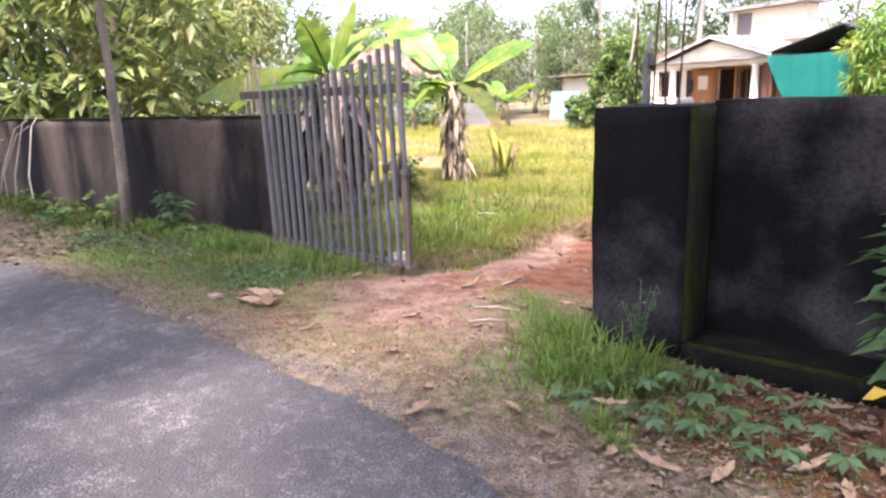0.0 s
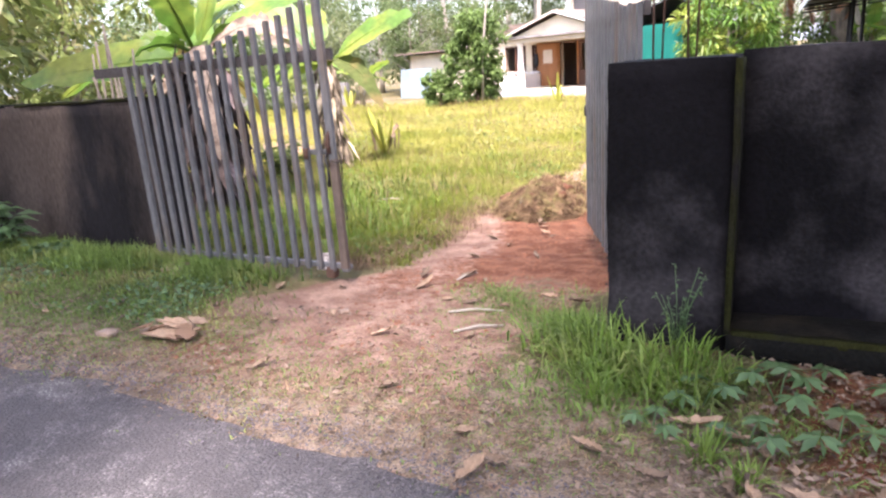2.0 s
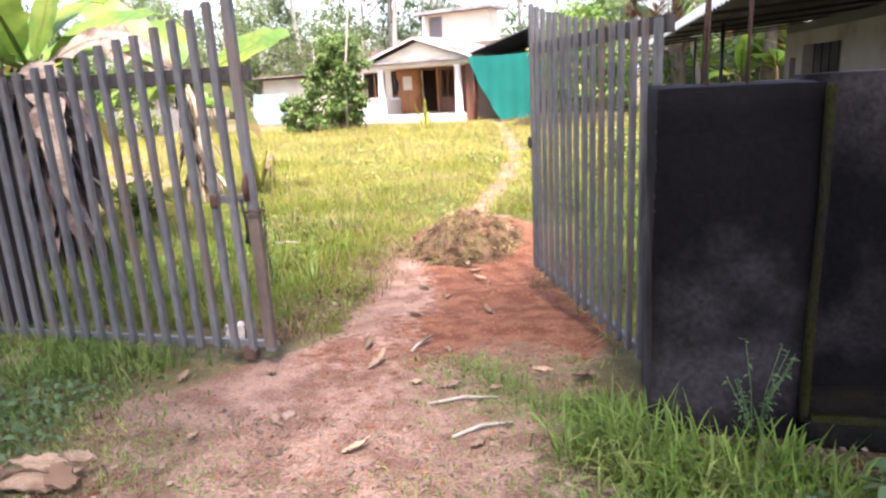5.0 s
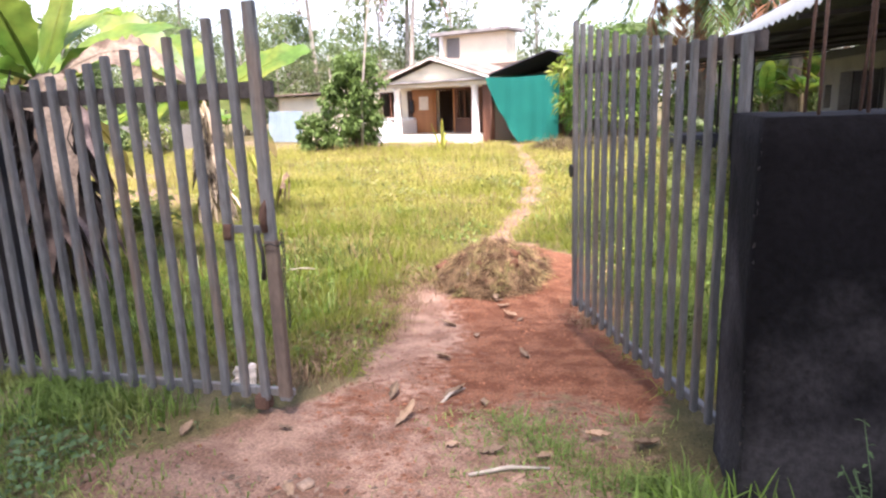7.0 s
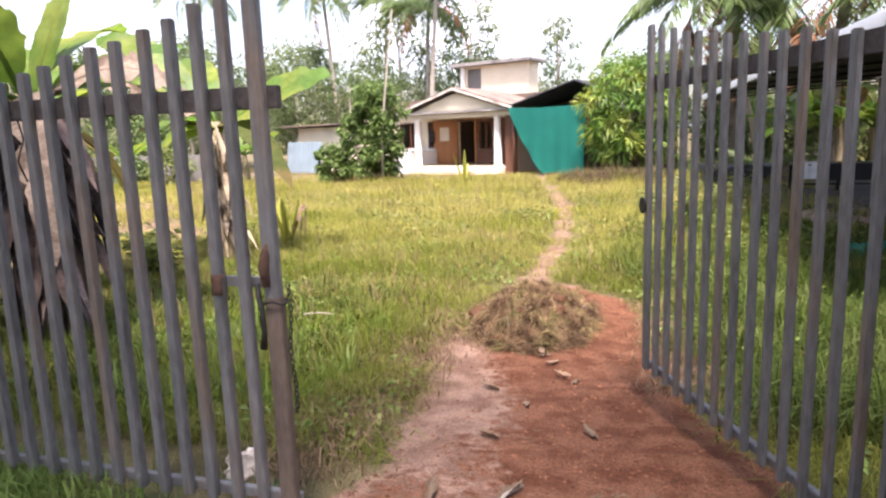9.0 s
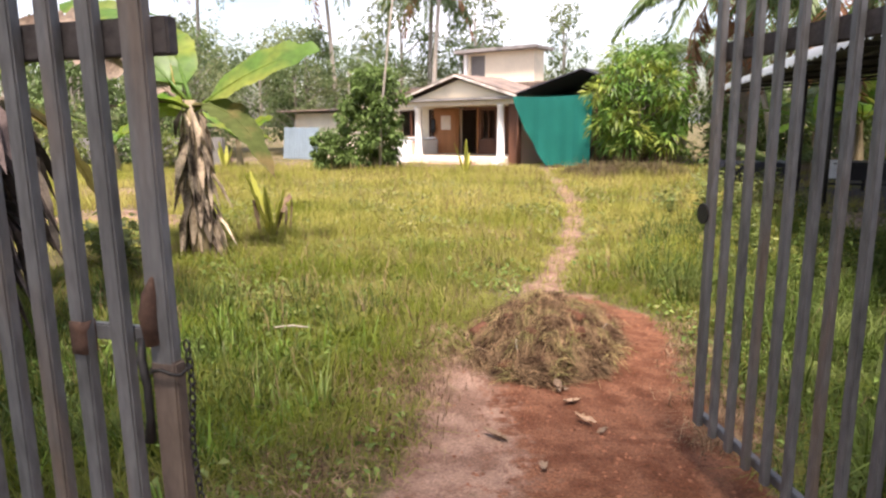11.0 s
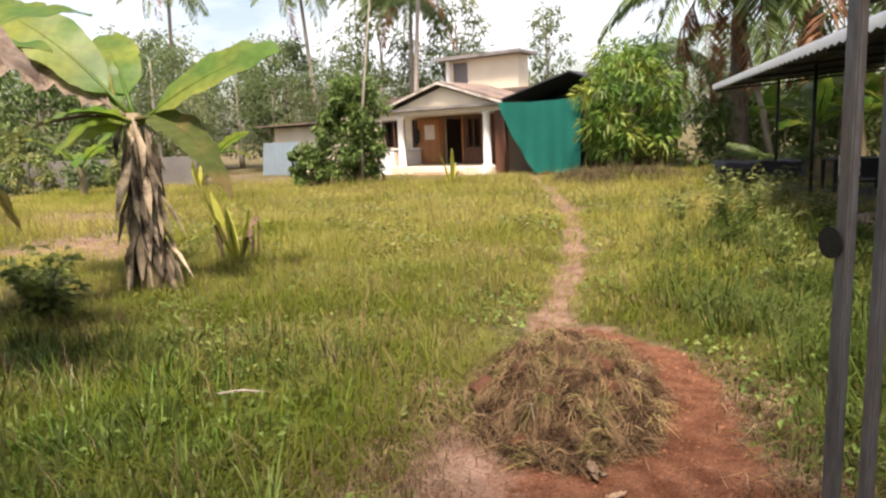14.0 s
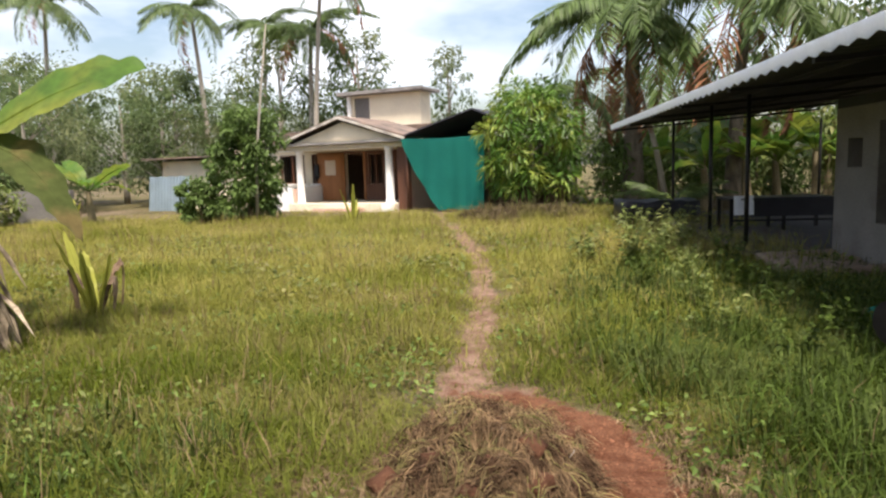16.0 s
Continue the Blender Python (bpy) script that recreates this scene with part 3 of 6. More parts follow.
# ---- ground, road, walls ----
def ground_sheet():
    def steps(lo, hi, fine, coarse_lo, coarse_hi):
        mid = list(np.arange(lo, hi, fine))
        a, b, d = [lo], [mid[-1]], fine
        while a[-1] > coarse_lo:
            d *= 1.35
            a.append(a[-1] - d)
        d = fine
        while b[-1] < coarse_hi:
            d *= 1.25
            b.append(b[-1] + d)
        return np.array(a[:0:-1] + mid + b[1:])

    xs, ys = steps(-11, 3, 0.085, -900, 900), steps(-1, 15, 0.085, -900, 1200)
    gx, gy = np.meshgrid(xs, ys)
    gz = land(gx, gy) - 0.035 * (gy < road_edge(gx) - 0.1) * (gy > -2.4)
    v = np.stack([gx, gy, gz], -1).reshape(-1, 3)
    w = len(xs)
    i = (np.arange(len(ys) - 1)[:, None] * w + np.arange(w - 1)).ravel()
    t = np.concatenate([np.stack([i, i + 1, i + w + 1], 1), np.stack([i, i + w + 1, i + w], 1)])
    me = np_mesh("ground", v, t, smooth=True)
    for key, f in (("bare", bare_mask), ("laterite", red_mask), ("dry", dry_mask)):
        a = me.attributes.new(key, "FLOAT", "POINT")
        a.data.foreach_set("value", f(v[:, 0], v[:, 1]).astype(np.float32))
    tagged(part("ground", me, "earth"), "red laterite and grassy soil of the yard and verge", "ground", kind="structure")


def road_sheet():
    xs = np.concatenate([np.arange(-60, -9, 1.0), np.arange(-9, 2, 0.04), np.arange(2, 60, 1.0)])
    rows = []
    for k in (0.0, 0.3, 0.6, 0.85, 0.97, 1.0):
        y = -2.3 + k * (road_edge(xs) + 2.3)
        z = 0.012 - 0.03 * (k == 1.0) + 0.004 * lump(xs, y, 1.7) + 0.02 * (1 - (2 * k - 1) ** 2) - 0.01
        rows.append(np.stack([xs, y, z], 1))
    v, w = np.concatenate(rows), len(xs)
    i = (np.arange(len(rows) - 1)[:, None] * w + np.arange(w - 1)).ravel()
    t = np.concatenate([np.stack([i, i + 1, i + w + 1], 1), np.stack([i, i + w + 1, i + w], 1)])
    tagged(part("road", np_mesh("road", v, t, smooth=True), "asphalt"), "worn grey asphalt lane with a crumbling edge", "road", kind="structure")


def rough_block(x0, x1, y0, y1, z0, z1, seed, step=0.12, amp=0.012, round_off=True):
    """A plastered block with slightly uneven faces and a worn top."""
    bm = bmesh.new()
    nx, ny, nz = [max(1, round((b - a) / step)) for a, b in ((x0, x1), (y0, y1), (z0, z1))]
    grid = {}

    def vert(i, j, k):
        if (i, j, k) not in grid:
            p = Vector((x0 + (x1 - x0) * i / nx, y0 + (y1 - y0) * j / ny, z0 + (z1 - z0) * k / nz))
            p += amp * noise.noise_vector(p * 2.2 + Vector((seed, 0, 0))) + 0.4 * amp * noise.noise_vector(p * 9 + Vector((0, seed, 0)))
            grid[i, j, k] = bm.verts.new(p)
        return grid[i, j, k]

    for i in range(nx):
        for k in range(nz):
            for j in (0, ny):
                bm.faces.new([vert(i, j, k), vert(i + 1, j, k), vert(i + 1, j, k + 1), vert(i, j, k + 1)])
    for j in range(ny):
        for k in range(nz):
            for i in (0, nx):
                bm.faces.new([vert(i, j, k), vert(i, j + 1, k), vert(i, j + 1, k + 1), vert(i, j, k + 1)])
    for i in range(nx):
        for j in range(ny):
            for k in (0, nz):
                bm.faces.new([vert(i, j, k), vert(i + 1, j, k), vert(i + 1, j + 1, k), vert(i, j + 1, k)])
    bmesh.ops.recalc_face_normals(bm, faces=bm.faces)
    for f in bm.faces:
        f.smooth = round_off
    return bm


ground_sheet()
road_sheet()

wall_right = thing("wall_right", Matrix(), "black mossy plastered compound wall beside the gate", "wall", kind="structure")
part("wall_body", rough_block(-1.29, 9.0, 3.97, 4.18, -0.4, 1.43, 1), "black_wall", wall_right)
# ledge colour is darker than the wall to stand in for shade
part("plinth", rough_block(-1.28, 9.0, 3.6, 3.99, -0.4, 0.07, 2, 0.1, 0.02), "shaded_ledge", wall_right, "mossy ledge along the foot of the wall, darkened for shade")
part("ledge_moss", rough_block(-1.27, 9.0, 3.605, 3.66, 0.05, 0.085, 8, 0.08, 0.012), "moss", wall_right, "mossy edge of the ledge")
pillar_right = thing("gate_pillar", Matrix(), "black plastered gate pillar with bare reinforcing rods on top", "pillar")
part("pillar_body", rough_block(-1.885, -1.29, 3.665, 4.235, -0.4, 1.41, 3, 0.1), "black_wall", pillar_right)
part("moss_streak", rough_block(-1.30, -1.272, 3.63, 3.96, 0.05, 1.40, 4, 0.06, 0.006), "moss", pillar_right, "green moss running down the joint")
chips, crng = [], np.random.default_rng(14)
for i in range(46):
    chip_z = 0.06 + 1.3 * crng.uniform() ** 0.8
    cv = unit(crng.normal(size=(8, 3))) * (0.006, 0.006, 0.012) * crng.uniform(0.3, 1.3) + (-1.883 + crng.normal(0, 0.004), 3.667 + abs(crng.normal(0, 0.012)), chip_z)
    chips.append((cv, [(a, b, c) for a in range(8) for b in range(a + 1, 8) for c in range(b + 1, 8) if (a + b + c) % 3 == 0]))
part("chipped_edge", np_mesh("chipped_edge", *joined(chips)), "bare_plaster", pillar_right, "pale plaster showing along the chipped corner")
for rx, ry, top, lean in ((-1.69, 3.81, 1.93, 0.0), (-1.68, 4.03, 2.25, 0.012), (-1.53, 3.85, 2.3, -0.01), (-1.51, 4.0, 2.28, 0.015)):
    tube("reinforcing_rod", [(rx, ry, 1.36), (rx + lean, ry, (1.4 + top) / 2), (rx + 2.2 * lean, ry + lean, top)], [0.006] * 3, "rust", pillar_right, 6, "rusty steel rod")

wall_left = thing("wall_left", Matrix(), "stained brown-black plastered compound wall with a mossy top", "wall", kind="structure")
part("wall_body", rough_block(-30.0, -6.12, 4.55, 4.77, -0.4, 1.35, 5, 0.14, 0.015), "stained_wall", wall_left)
part("moss_cap", rough_block(-30.0, -6.13, 4.54, 4.78, 1.34, 1.365, 6, 0.1, 0.012), "moss", wall_left, "mossy coping of the wall")


# ---- gate leaves ----
def square_tube(w, d, z0, z1, x=0.0, y=0.0, tilt=0.0):
    bm = box(x - w / 2, x + w / 2, y - d / 2, y + d / 2, z0, z1, 0.005)
    if tilt:
        for v in bm.verts:
            v.co.x += tilt * (v.co.z - z0)
    return bm


def gate_leaf(label, m, length, count, low, high, z0, free_lock):
    """A leaf of upright square tubes on rails; x runs from the hinge to the free end."""
    g = thing("gate_leaf", m, label, "gate", "pair of gate leaves")
    rng = random.Random(7 if free_lock else 3)
    for i in range(count):
        k = i / (count - 1)
        top = low + (high - low) * (0.25 * k + 0.75 * k * k) + rng.uniform(-0.01, 0.01)
        w = 0.062 if i in (0, count - 1) else 0.045
        part("slat", square_tube(w if free_lock else w - 0.009, 0.034 if free_lock else 0.03, z0 - (0.0 if i % 4 else 0.01), top, 0.03 + k * (length - 0.06), -0.027 if free_lock else 0.042, rng.uniform(-0.006, 0.006)), "gate_paint", g)
    # same paint as the slats in truth; the dark colour imitates shade
    part("top_rail", box(-0.42 if free_lock else -0.03, length + 0.03, -0.009, 0.026, low - 0.075, low + 0.005, 0.004), "concrete", g, "upper rail, its shade put into a darker colour")
    part("bottom_rail", box(0.0, length, -0.009, 0.026, z0 + 0.01, z0 + 0.05, 0.004), "gate_paint", g)
    for z in (0.25, 1.25):
        tube("hinge", [(-0.03, 0, z - 0.06), (-0.03, 0, z + 0.06)], [0.018, 0.018], "rust", g)
    return g


left_gate = gate_leaf("grey painted steel tube gate leaf, standing closed, with a chain", pose(-6.02, 4.28, 0, 0, 0, -0.8), 2.07, 18, 1.62, 1.99, 0.0, True)
part("latch_bar", box(1.79, 2.05, -0.009, 0.014, 0.885, 0.925, 0.004), "gate_paint", left_gate, "short flat latch bar across the end slats")
part("latch_weld", rough_block(1.785, 1.825, -0.052, -0.012, 0.86, 0.94, 71, 0.02, 0.008), "rust", left_gate, "rusty weld of the latch bar")
tube("latch_hook", [(1.965, -0.02, 0.90), (1.985, -0.05, 0.86), (2.0, -0.055, 0.80), (2.0, -0.055, 0.72), (1.99, -0.05, 0.66)], [0.010, 0.011, 0.010, 0.010, 0.014], "dark_metal", left_gate, 8, "dark hanging latch hook")
tube("rust_lug", [(2.02, -0.045, 0.90), (2.014, -0.047, 0.97), (2.022, -0.045, 1.02), (2.032, -0.042, 1.06)], [0.017, 0.022, 0.018, 0.005], "rust", left_gate, 10, "rusty lock lug on the end slat")
part("worn_sleeve", box(2.006, 2.074, -0.0465, -0.0075, 0.02, 0.86, 0.005), "worn_post", left_gate, "rust-brown worn lower half of the end slat")
part("stop_block", box(1.86, 1.94, -0.05, 0.02, -0.06, 0.02, 0.008), "rust", left_gate, "rusty ground stop")
tube("tie_wire", [(0.95, -0.05, 1.55), (0.98, -0.06, 1.47), (0.93, -0.055, 1.38), (0.96, -0.05, 1.30)], [0.004] * 4, "dark_metal", left_gate, 5, "loop of thin wire")
ring_v, ring_t = tube_arrays([(0.0075 * math.cos(a), 0, 0.0135 * math.sin(a)) for a in np.linspace(0, 2 * math.pi, 13)], [0.0026] * 13, 5)
link_mesh = np_mesh("chain_link", ring_v, ring_t, True)
for i in range(24):
    c = part("chain_link", link_mesh, "dark_metal", left_gate)
    c.matrix_basis = pose(2.098 + 0.006 * math.sin(i * 0.4), -0.03, 0.90 - 0.021 * i, 0, 6 * math.sin(i), 90 * (i % 2))
tube("chain_wrap", [(2.045 + 0.046 * math.cos(a), -0.03 + 0.034 * math.sin(a), 0.84 + 0.008 * math.sin(3 * a)) for a in np.linspace(0, 6.28, 14)], [0.0045] * 14, "dark_metal", left_gate, 6, "turn of chain round the end slat")

right_gate = gate_leaf("grey painted steel tube gate leaf, standing open", pose(-1.79, 4.262, 0, 0, 0, 112.2), 2.085, 16, 1.72, 2.0, -0.03, False)
disc = bmesh.new()
bmesh.ops.create_cone(disc, cap_ends=True, segments=20, radius1=0.048, radius2=0.044, depth=0.03, matrix=pose(2.095, 0.05, 0.98, 90, 0, 0))
part("lock_plate", disc, "dark_metal", right_gate, "dark round lock plate")


# ---- the house ----
HOUSE = pose(-8.16, 30.0, -0.30, 0, 0, -20)


def wall_with_holes(u0, u1, w0, w1, v0, v1, holes):
    """A thick wall along x with rectangular openings cut through it."""
    us = sorted({u0, u1, *[h[0] for h in holes], *[h[1] for h in holes]})
    ws = sorted({w0, w1, *[h[2] for h in holes], *[h[3] for h in holes]})
    bm = bmesh.new()

    def solid(i, k):
        if not (0 <= i < len(us) - 1 and 0 <= k < len(ws) - 1):
            return False
        cu, cw = (us[i] + us[i + 1]) / 2, (ws[k] + ws[k + 1]) / 2
        return not any(h[0] < cu < h[1] and h[2] < cw < h[3] for h in holes)

    def quad(*p):
        bm.faces.new([bm.verts.new(q) for q in p])

    for i in range(len(us) - 1):
        for k in range(len(ws) - 1):
            if not solid(i, k):
                continue
            a, b, c, d = us[i], us[i + 1], ws[k], ws[k + 1]
            for v in (v0, v1):
                quad((a, v, c), (b, v, c), (b, v, d), (a, v, d))
            for u, di in ((a, -1), (b, 1)):
                if not solid(i + di, k):
                    quad((u, v0, c), (u, v1, c), (u, v1, d), (u, v0, d))
            for w, dk in ((c, -1), (d, 1)):
                if not solid(i, k + dk):
                    quad((a, v0, w), (b, v0, w), (b, v1, w), (a, v1, w))
    bmesh.ops.remove_doubles(bm, verts=bm.verts, dist=1e-4)
    bmesh.ops.recalc_face_normals(bm, faces=bm.faces)
    return bm


def sloped_slab(p0, p1, v0, v1, thick):
    """A flat slab whose section runs from p0 to p1 (u, w), drawn out from v0 to v1."""
    return prism([p0, p1, (p1[0], p1[1] + thick), (p0[0], p0[1] + thick)], v0, v1)


def barred_window(house, u0, u1, w0, w1, v, bars, sill="white"):
    win = part("window", wall_with_holes(u0, u1, w0, w1, v - 0.03, v + 0.05, [(u0 + 0.06, (u0 + u1) / 2 - 0.03, w0 + 0.06, w1 - 0.06), ((u0 + u1) / 2 + 0.03, u1 - 0.06, w0 + 0.06, w1 - 0.06)]), "wood_dark", house, "dark wooden window with iron bars")
    for i in range(bars):
        u = u0 + (i + 1) * (u1 - u0) / (bars + 1)
        part("bar", box(u - 0.008, u + 0.008, v, v + 0.016, w0 + 0.05, w1 - 0.05), "dark_metal", win)
    part("sill", box(u0 - 0.08, u1 + 0.08, v - 0.14, v - 0.03, w0 - 0.08, w0 - 0.002, 0.01), sill, win)
    return win


house = thing("house", HOUSE, "cream single-storey house with a gabled porch and a small upper room", "house")
part("porch_floor", box(-4.75, 0.35, -0.3, 2.2, -0.05, 0.33, 0.02), "cream", house, "raised cement porch floor")
part("step", box(-3.3, -1.0, -0.62, -0.302, -0.05, 0.17, 0.02), "pink", house, "front step")
for u in (-4.28, 0.0):
    prof = [(0.33, 0.19), (0.40, 0.19), (0.44, 0.165), (1.4, 0.155), (2.36, 0.14), (2.40, 0.17), (2.48, 0.18)]
    tube("column", [(u, 0, w) for w, r in prof], [r for w, r in prof], "white", house, 16, "white round porch column")
part("column_base", box(-0.24, 0.26, -0.32, 0.24, -0.05, 0.345, 0.015), "white", house)
part("porch_beam", box(-5.6, 0.75, -0.14, 0.14, 2.48, 2.66, 0.01), "white", house, "white beam over the porch")
part("porch_slab", box(-5.75, 0.95, -0.5, 2.3, 2.664, 2.76, 0.01), "slab", house, "weathered concrete porch slab")
gable = part("gable", prism([(-4.35, 2.765), (0.55, 2.765), (-1.9, 3.52)], -0.3, -0.12), "cream", house, "cream plastered gable front")
for a, b in (((-4.85, 2.80), (-1.9, 3.66)), ((1.05, 2.78), (-1.9, 3.66))):
    sl = part("gable_roof", sloped_slab(a, b, -0.55, 3.2, 0.09), "roof_tile", house, "weathered sloping porch roof")
    d = Vector((b[0] - a[0], 0, b[1] - a[1]))
    part("fascia", sloped_slab((a[0] - 0.02, a[1] - 0.07), (b[0], b[1] - 0.03), -0.60, -0.552, 0.085), "slab_pale", sl, "weathered pale gable edge")
inner = part("gable_panel", prism([(-3.6, 2.84), (-0.2, 2.84), (-1.9, 3.36)], -0.33, -0.304), "cream", house, "recessed gable panel")

front = [(-7.15, -5.75, 1.1, 2.4), (-5.35, -4.95, 1.1, 2.4), (-3.55, -2.55, 0.33, 2.35), (-2.35, -1.6, 1.0, 2.35)]
part("front_wall", wall_with_holes(-8.6, 0.35, -0.05, 2.66, 2.2, 2.42, front), "cream", house, "cream front wall with openings")
part("wood_panelling", wall_with_holes(-3.62, 0.3, 0.335, 2.45, 2.15, 2.196, [h for h in front[2:]]), "wood_dark", house, "brown wooden panelling round the entrance")
barred_window(house, -7.15, -5.75, 1.1, 2.4, 2.24, 7)
barred_window(house, -5.35, -4.95, 1.1, 2.4, 2.24, 3)
barred_window(house, -2.35, -1.6, 1.0, 2.35, 2.24, 5, "wood_dark")
for u0, u1 in ((-3.63, -3.55), (-2.55, -2.47)):
    part("door_jamb", box(u0, u1, 2.1, 2.3, 0.335, 2.42, 0.008), "wood", house)
door = part("door", box(-4.72, -3.66, 2.06, 2.11, 0.36, 2.36, 0.008), "wood", house, "orange-brown panelled door standing open against the wall")
for w0, w1 in ((0.5, 1.15), (1.3, 2.25)):
    part("door_panel", box(-4.6, -3.78, 2.045, 2.062, w0, w1, 0.008), "wood", door)
part("notice", box(-4.5, -3.95, 2.03, 2.036, 1.45, 2.1), "paper", house, "pale paper notice on the door")
part("hanging_umbrella", prism([(-5.05, 1.95), (-4.86, 1.95), (-4.84, 1.45), (-4.9, 1.3), (-4.96, 1.55), (-5.02, 1.28), (-5.08, 1.5)], 1.98, 2.06), "black_sheet", house, "dark cloth hanging on the porch wall")
part("entrance_panel", box(-5.0, -3.645, 2.14, 2.192, 0.335, 2.45, 0.006), "wood", house, "orange-brown wooden panelling behind the open door")
for u in (-1.45, -1.0, -0.55, -0.1):
    part("panel_strip", box(u - 0.035, u + 0.035, 2.12, 2.148, 0.34, 2.44, 0.004), "wood_dark", house)
part("porch_side_wall", box(-4.76, -4.62, 0.1, 0.5, 0.335, 0.95, 0.01), "pink", house, "low pinkish porch parapet")
part("porch_side_wall", box(-5.7, -4.78, 0.0, 2.19, -0.05, 1.0, 0.01), "white", house, "low white porch parapet")
part("side_pillar", box(0.42, 0.8, -0.1, 0.3, -0.05, 2.66, 0.01), "wood_dark", house, "brown painted pillar beside the porch")
part("side_wall", box(0.36, 0.58, 0.32, 8.0, -0.05, 2.66), "pink", house, "house wall facing the shelter")
# dark base colour imitates the shade under the shelter
part("shelter_back_wall", box(0.6, 5.6, 5.0, 5.2, -0.05, 2.66), "dark_room", house, "wall behind the shelter, darkened in colour for shade")
part("left_side_wall", box(-8.82, -8.602, 2.2, 8.0, -0.05, 2.66), "cream", house)
part("back_wall", box(-8.6, 0.35, 7.8, 8.0, -0.05, 2.66), "cream", house)
# room wall and floor are coloured dark to imitate an unlit interior
part("room_wall", box(-8.5, 0.3, 4.6, 4.7, 0.0, 2.6), "dark_room", house, "interior wall behind the doorway, darkened in colour for shade")
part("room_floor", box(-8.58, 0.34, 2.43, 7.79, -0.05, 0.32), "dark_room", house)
part("ceiling_slab", box(-8.95, 3.3, 2.0, 8.2, 2.664, 2.758), "slab", house, "flat concrete roof slab")
roof = part("main_roof", wall_with_holes(-8.8, 0.4, 2.76, 2.8, 2.0, 2.1, []), "slab", house, "parapet edge")
for i in range(9):
    v0, w0 = 2.15 + 0.32 * i, 2.78 + 0.10 * i
    part("tile_row", sloped_slab((-8.9, w0), (3.3, w0), v0, v0 + 0.36, 0.06), "roof_tile", house)
part("upper_room", wall_with_holes(-5.2, -1.35, 2.76, 5.18, 5.3, 5.5, [(-4.98, -4.12, 3.35, 5.08)]), "cream", house, "cream wall of the small upper room")
for u in (-5.2, -1.55):
    part("upper_side_wall", box(u, u + 0.2, 5.502, 6.3, 2.76, 5.18), "cream", house)
part("upper_back_wall", box(-4.99, -1.56, 6.1, 6.3, 2.76, 5.18), "cream", house)
part("upper_shutter", box(-4.96, -4.14, 5.36, 5.40, 3.37, 5.06, 0.01), "far_wall", house, "grey shutter of the upper room")
part("upper_column", box(-5.32, -5.12, 5.18, 5.298, 2.8, 5.18, 0.02), "white", house, "white corner column")
part("upper_roof", box(-5.7, -1.0, 4.9, 6.7, 5.182, 5.32, 0.02), "slab", house, "weathered flat roof of the upper room")
part("upper_eave", box(-5.73, -0.97, 4.86, 4.898, 5.2, 5.36, 0.01), "slab", house)

annex = thing("annex", HOUSE, "low cream outbuilding with a thin sheet roof joined to the house", "outbuilding")
part("wall", wall_with_holes(-14.1, -8.9, -0.05, 2.35, 1.6, 1.8, []), "cream", annex)
part("side_wall", box(-14.1, -13.9, 1.802, 6.0, -0.05, 2.35), "cream", annex)
part("roof", sloped_slab((-14.9, 2.45), (-8.95, 2.47), 1.0, 6.2, 0.07), "roof_tile", annex, "brown weathered sheet roof")
part("roof_back_step", box(-10.6, -8.95, 2.2, 6.0, 2.54, 3.2), "cream", annex, "raised wall block beside the house roof")

sheet_bm = bmesh.new()
for i in range(27):
    u = -13.3 + 0.1 * i
    for w, v in ((0.02, -0.1), (1.62 + 0.02 * math.sin(i), 0.08)):
        sheet_bm.verts.new((u, v + 0.018 * (-1) ** i, w))
sheet_bm.verts.ensure_lookup_table()
for i in range(26):
    sheet_bm.faces.new([sheet_bm.verts[k] for k in (2 * i, 2 * i + 2, 2 * i + 3, 2 * i + 1)])
bmesh.ops.solidify(sheet_bm, geom=sheet_bm.faces[:], thickness=0.006)
fence_sheet = part("sheet_fence", sheet_bm, "sheet")
fence_sheet.matrix_basis = HOUSE
tagged(fence_sheet, "pale blue-grey corrugated metal sheet standing before the annex", "metal sheet")

shelter = thing("shelter", HOUSE, "dark tarpaulin lean-to with a green shade net beside the porch", "shelter")
part("roof_left", sloped_slab((0.9, 2.80), (3.75, 3.62), -0.55, 4.8, 0.05), "tarp", shelter, "dark tarpaulin roof slope")
part("roof_right", sloped_slab((5.6, 2.86), (3.75, 3.62), -0.55, 4.8, 0.05), "tarp", shelter, "dark tarpaulin roof slope")
for u, top in ((1.0, 2.78), (4.3, 3.3), (5.4, 2.85)):
    for v in (-0.4, 4.6):
        tube("post", [(u, v, -0.05), (u + 0.02, v, top / 2), (u, v, top)], [0.05, 0.045, 0.045], "wood_dark", shelter)
net_v, net_n = [], 22
for j in range(net_n + 1):
    k = j / net_n
    w = 2.74 - 2.62 * k
    left = 0.93 + 1.45 * (k ** 1.3) + 0.12 * math.sin(k * 3.1) - 0.15 * math.sin(k * math.pi)
    right = 4.25 - 0.1 * k
    for i in range(net_n + 1):
        u = left + (right - left) * i / net_n
        net_v.append((u, -0.62 + 0.05 * math.sin(u * 4.2 + k * 2) * (0.3 + k) + 0.03 * math.sin(u * 11 + 1), w - 0.06 * math.sin(i / net_n * math.pi) * (1 - k) + 0.02 * math.sin(u * 7) * k))
net_t = [t for j in range(net_n) for i in range(net_n) for q in (j * (net_n + 1) + i,) for t in ((q, q + 1, q + net_n + 2), (q, q + net_n + 2, q + net_n + 1))]
part("shade_net", np_mesh("shade_net", net_v, net_t, True), "net", shelter, "teal green shade net hung as a curtain")


# ---- the shed beside the yard ----
shed = thing("shed", Matrix(), "open shed with a zinc roof on thin posts", "shed")
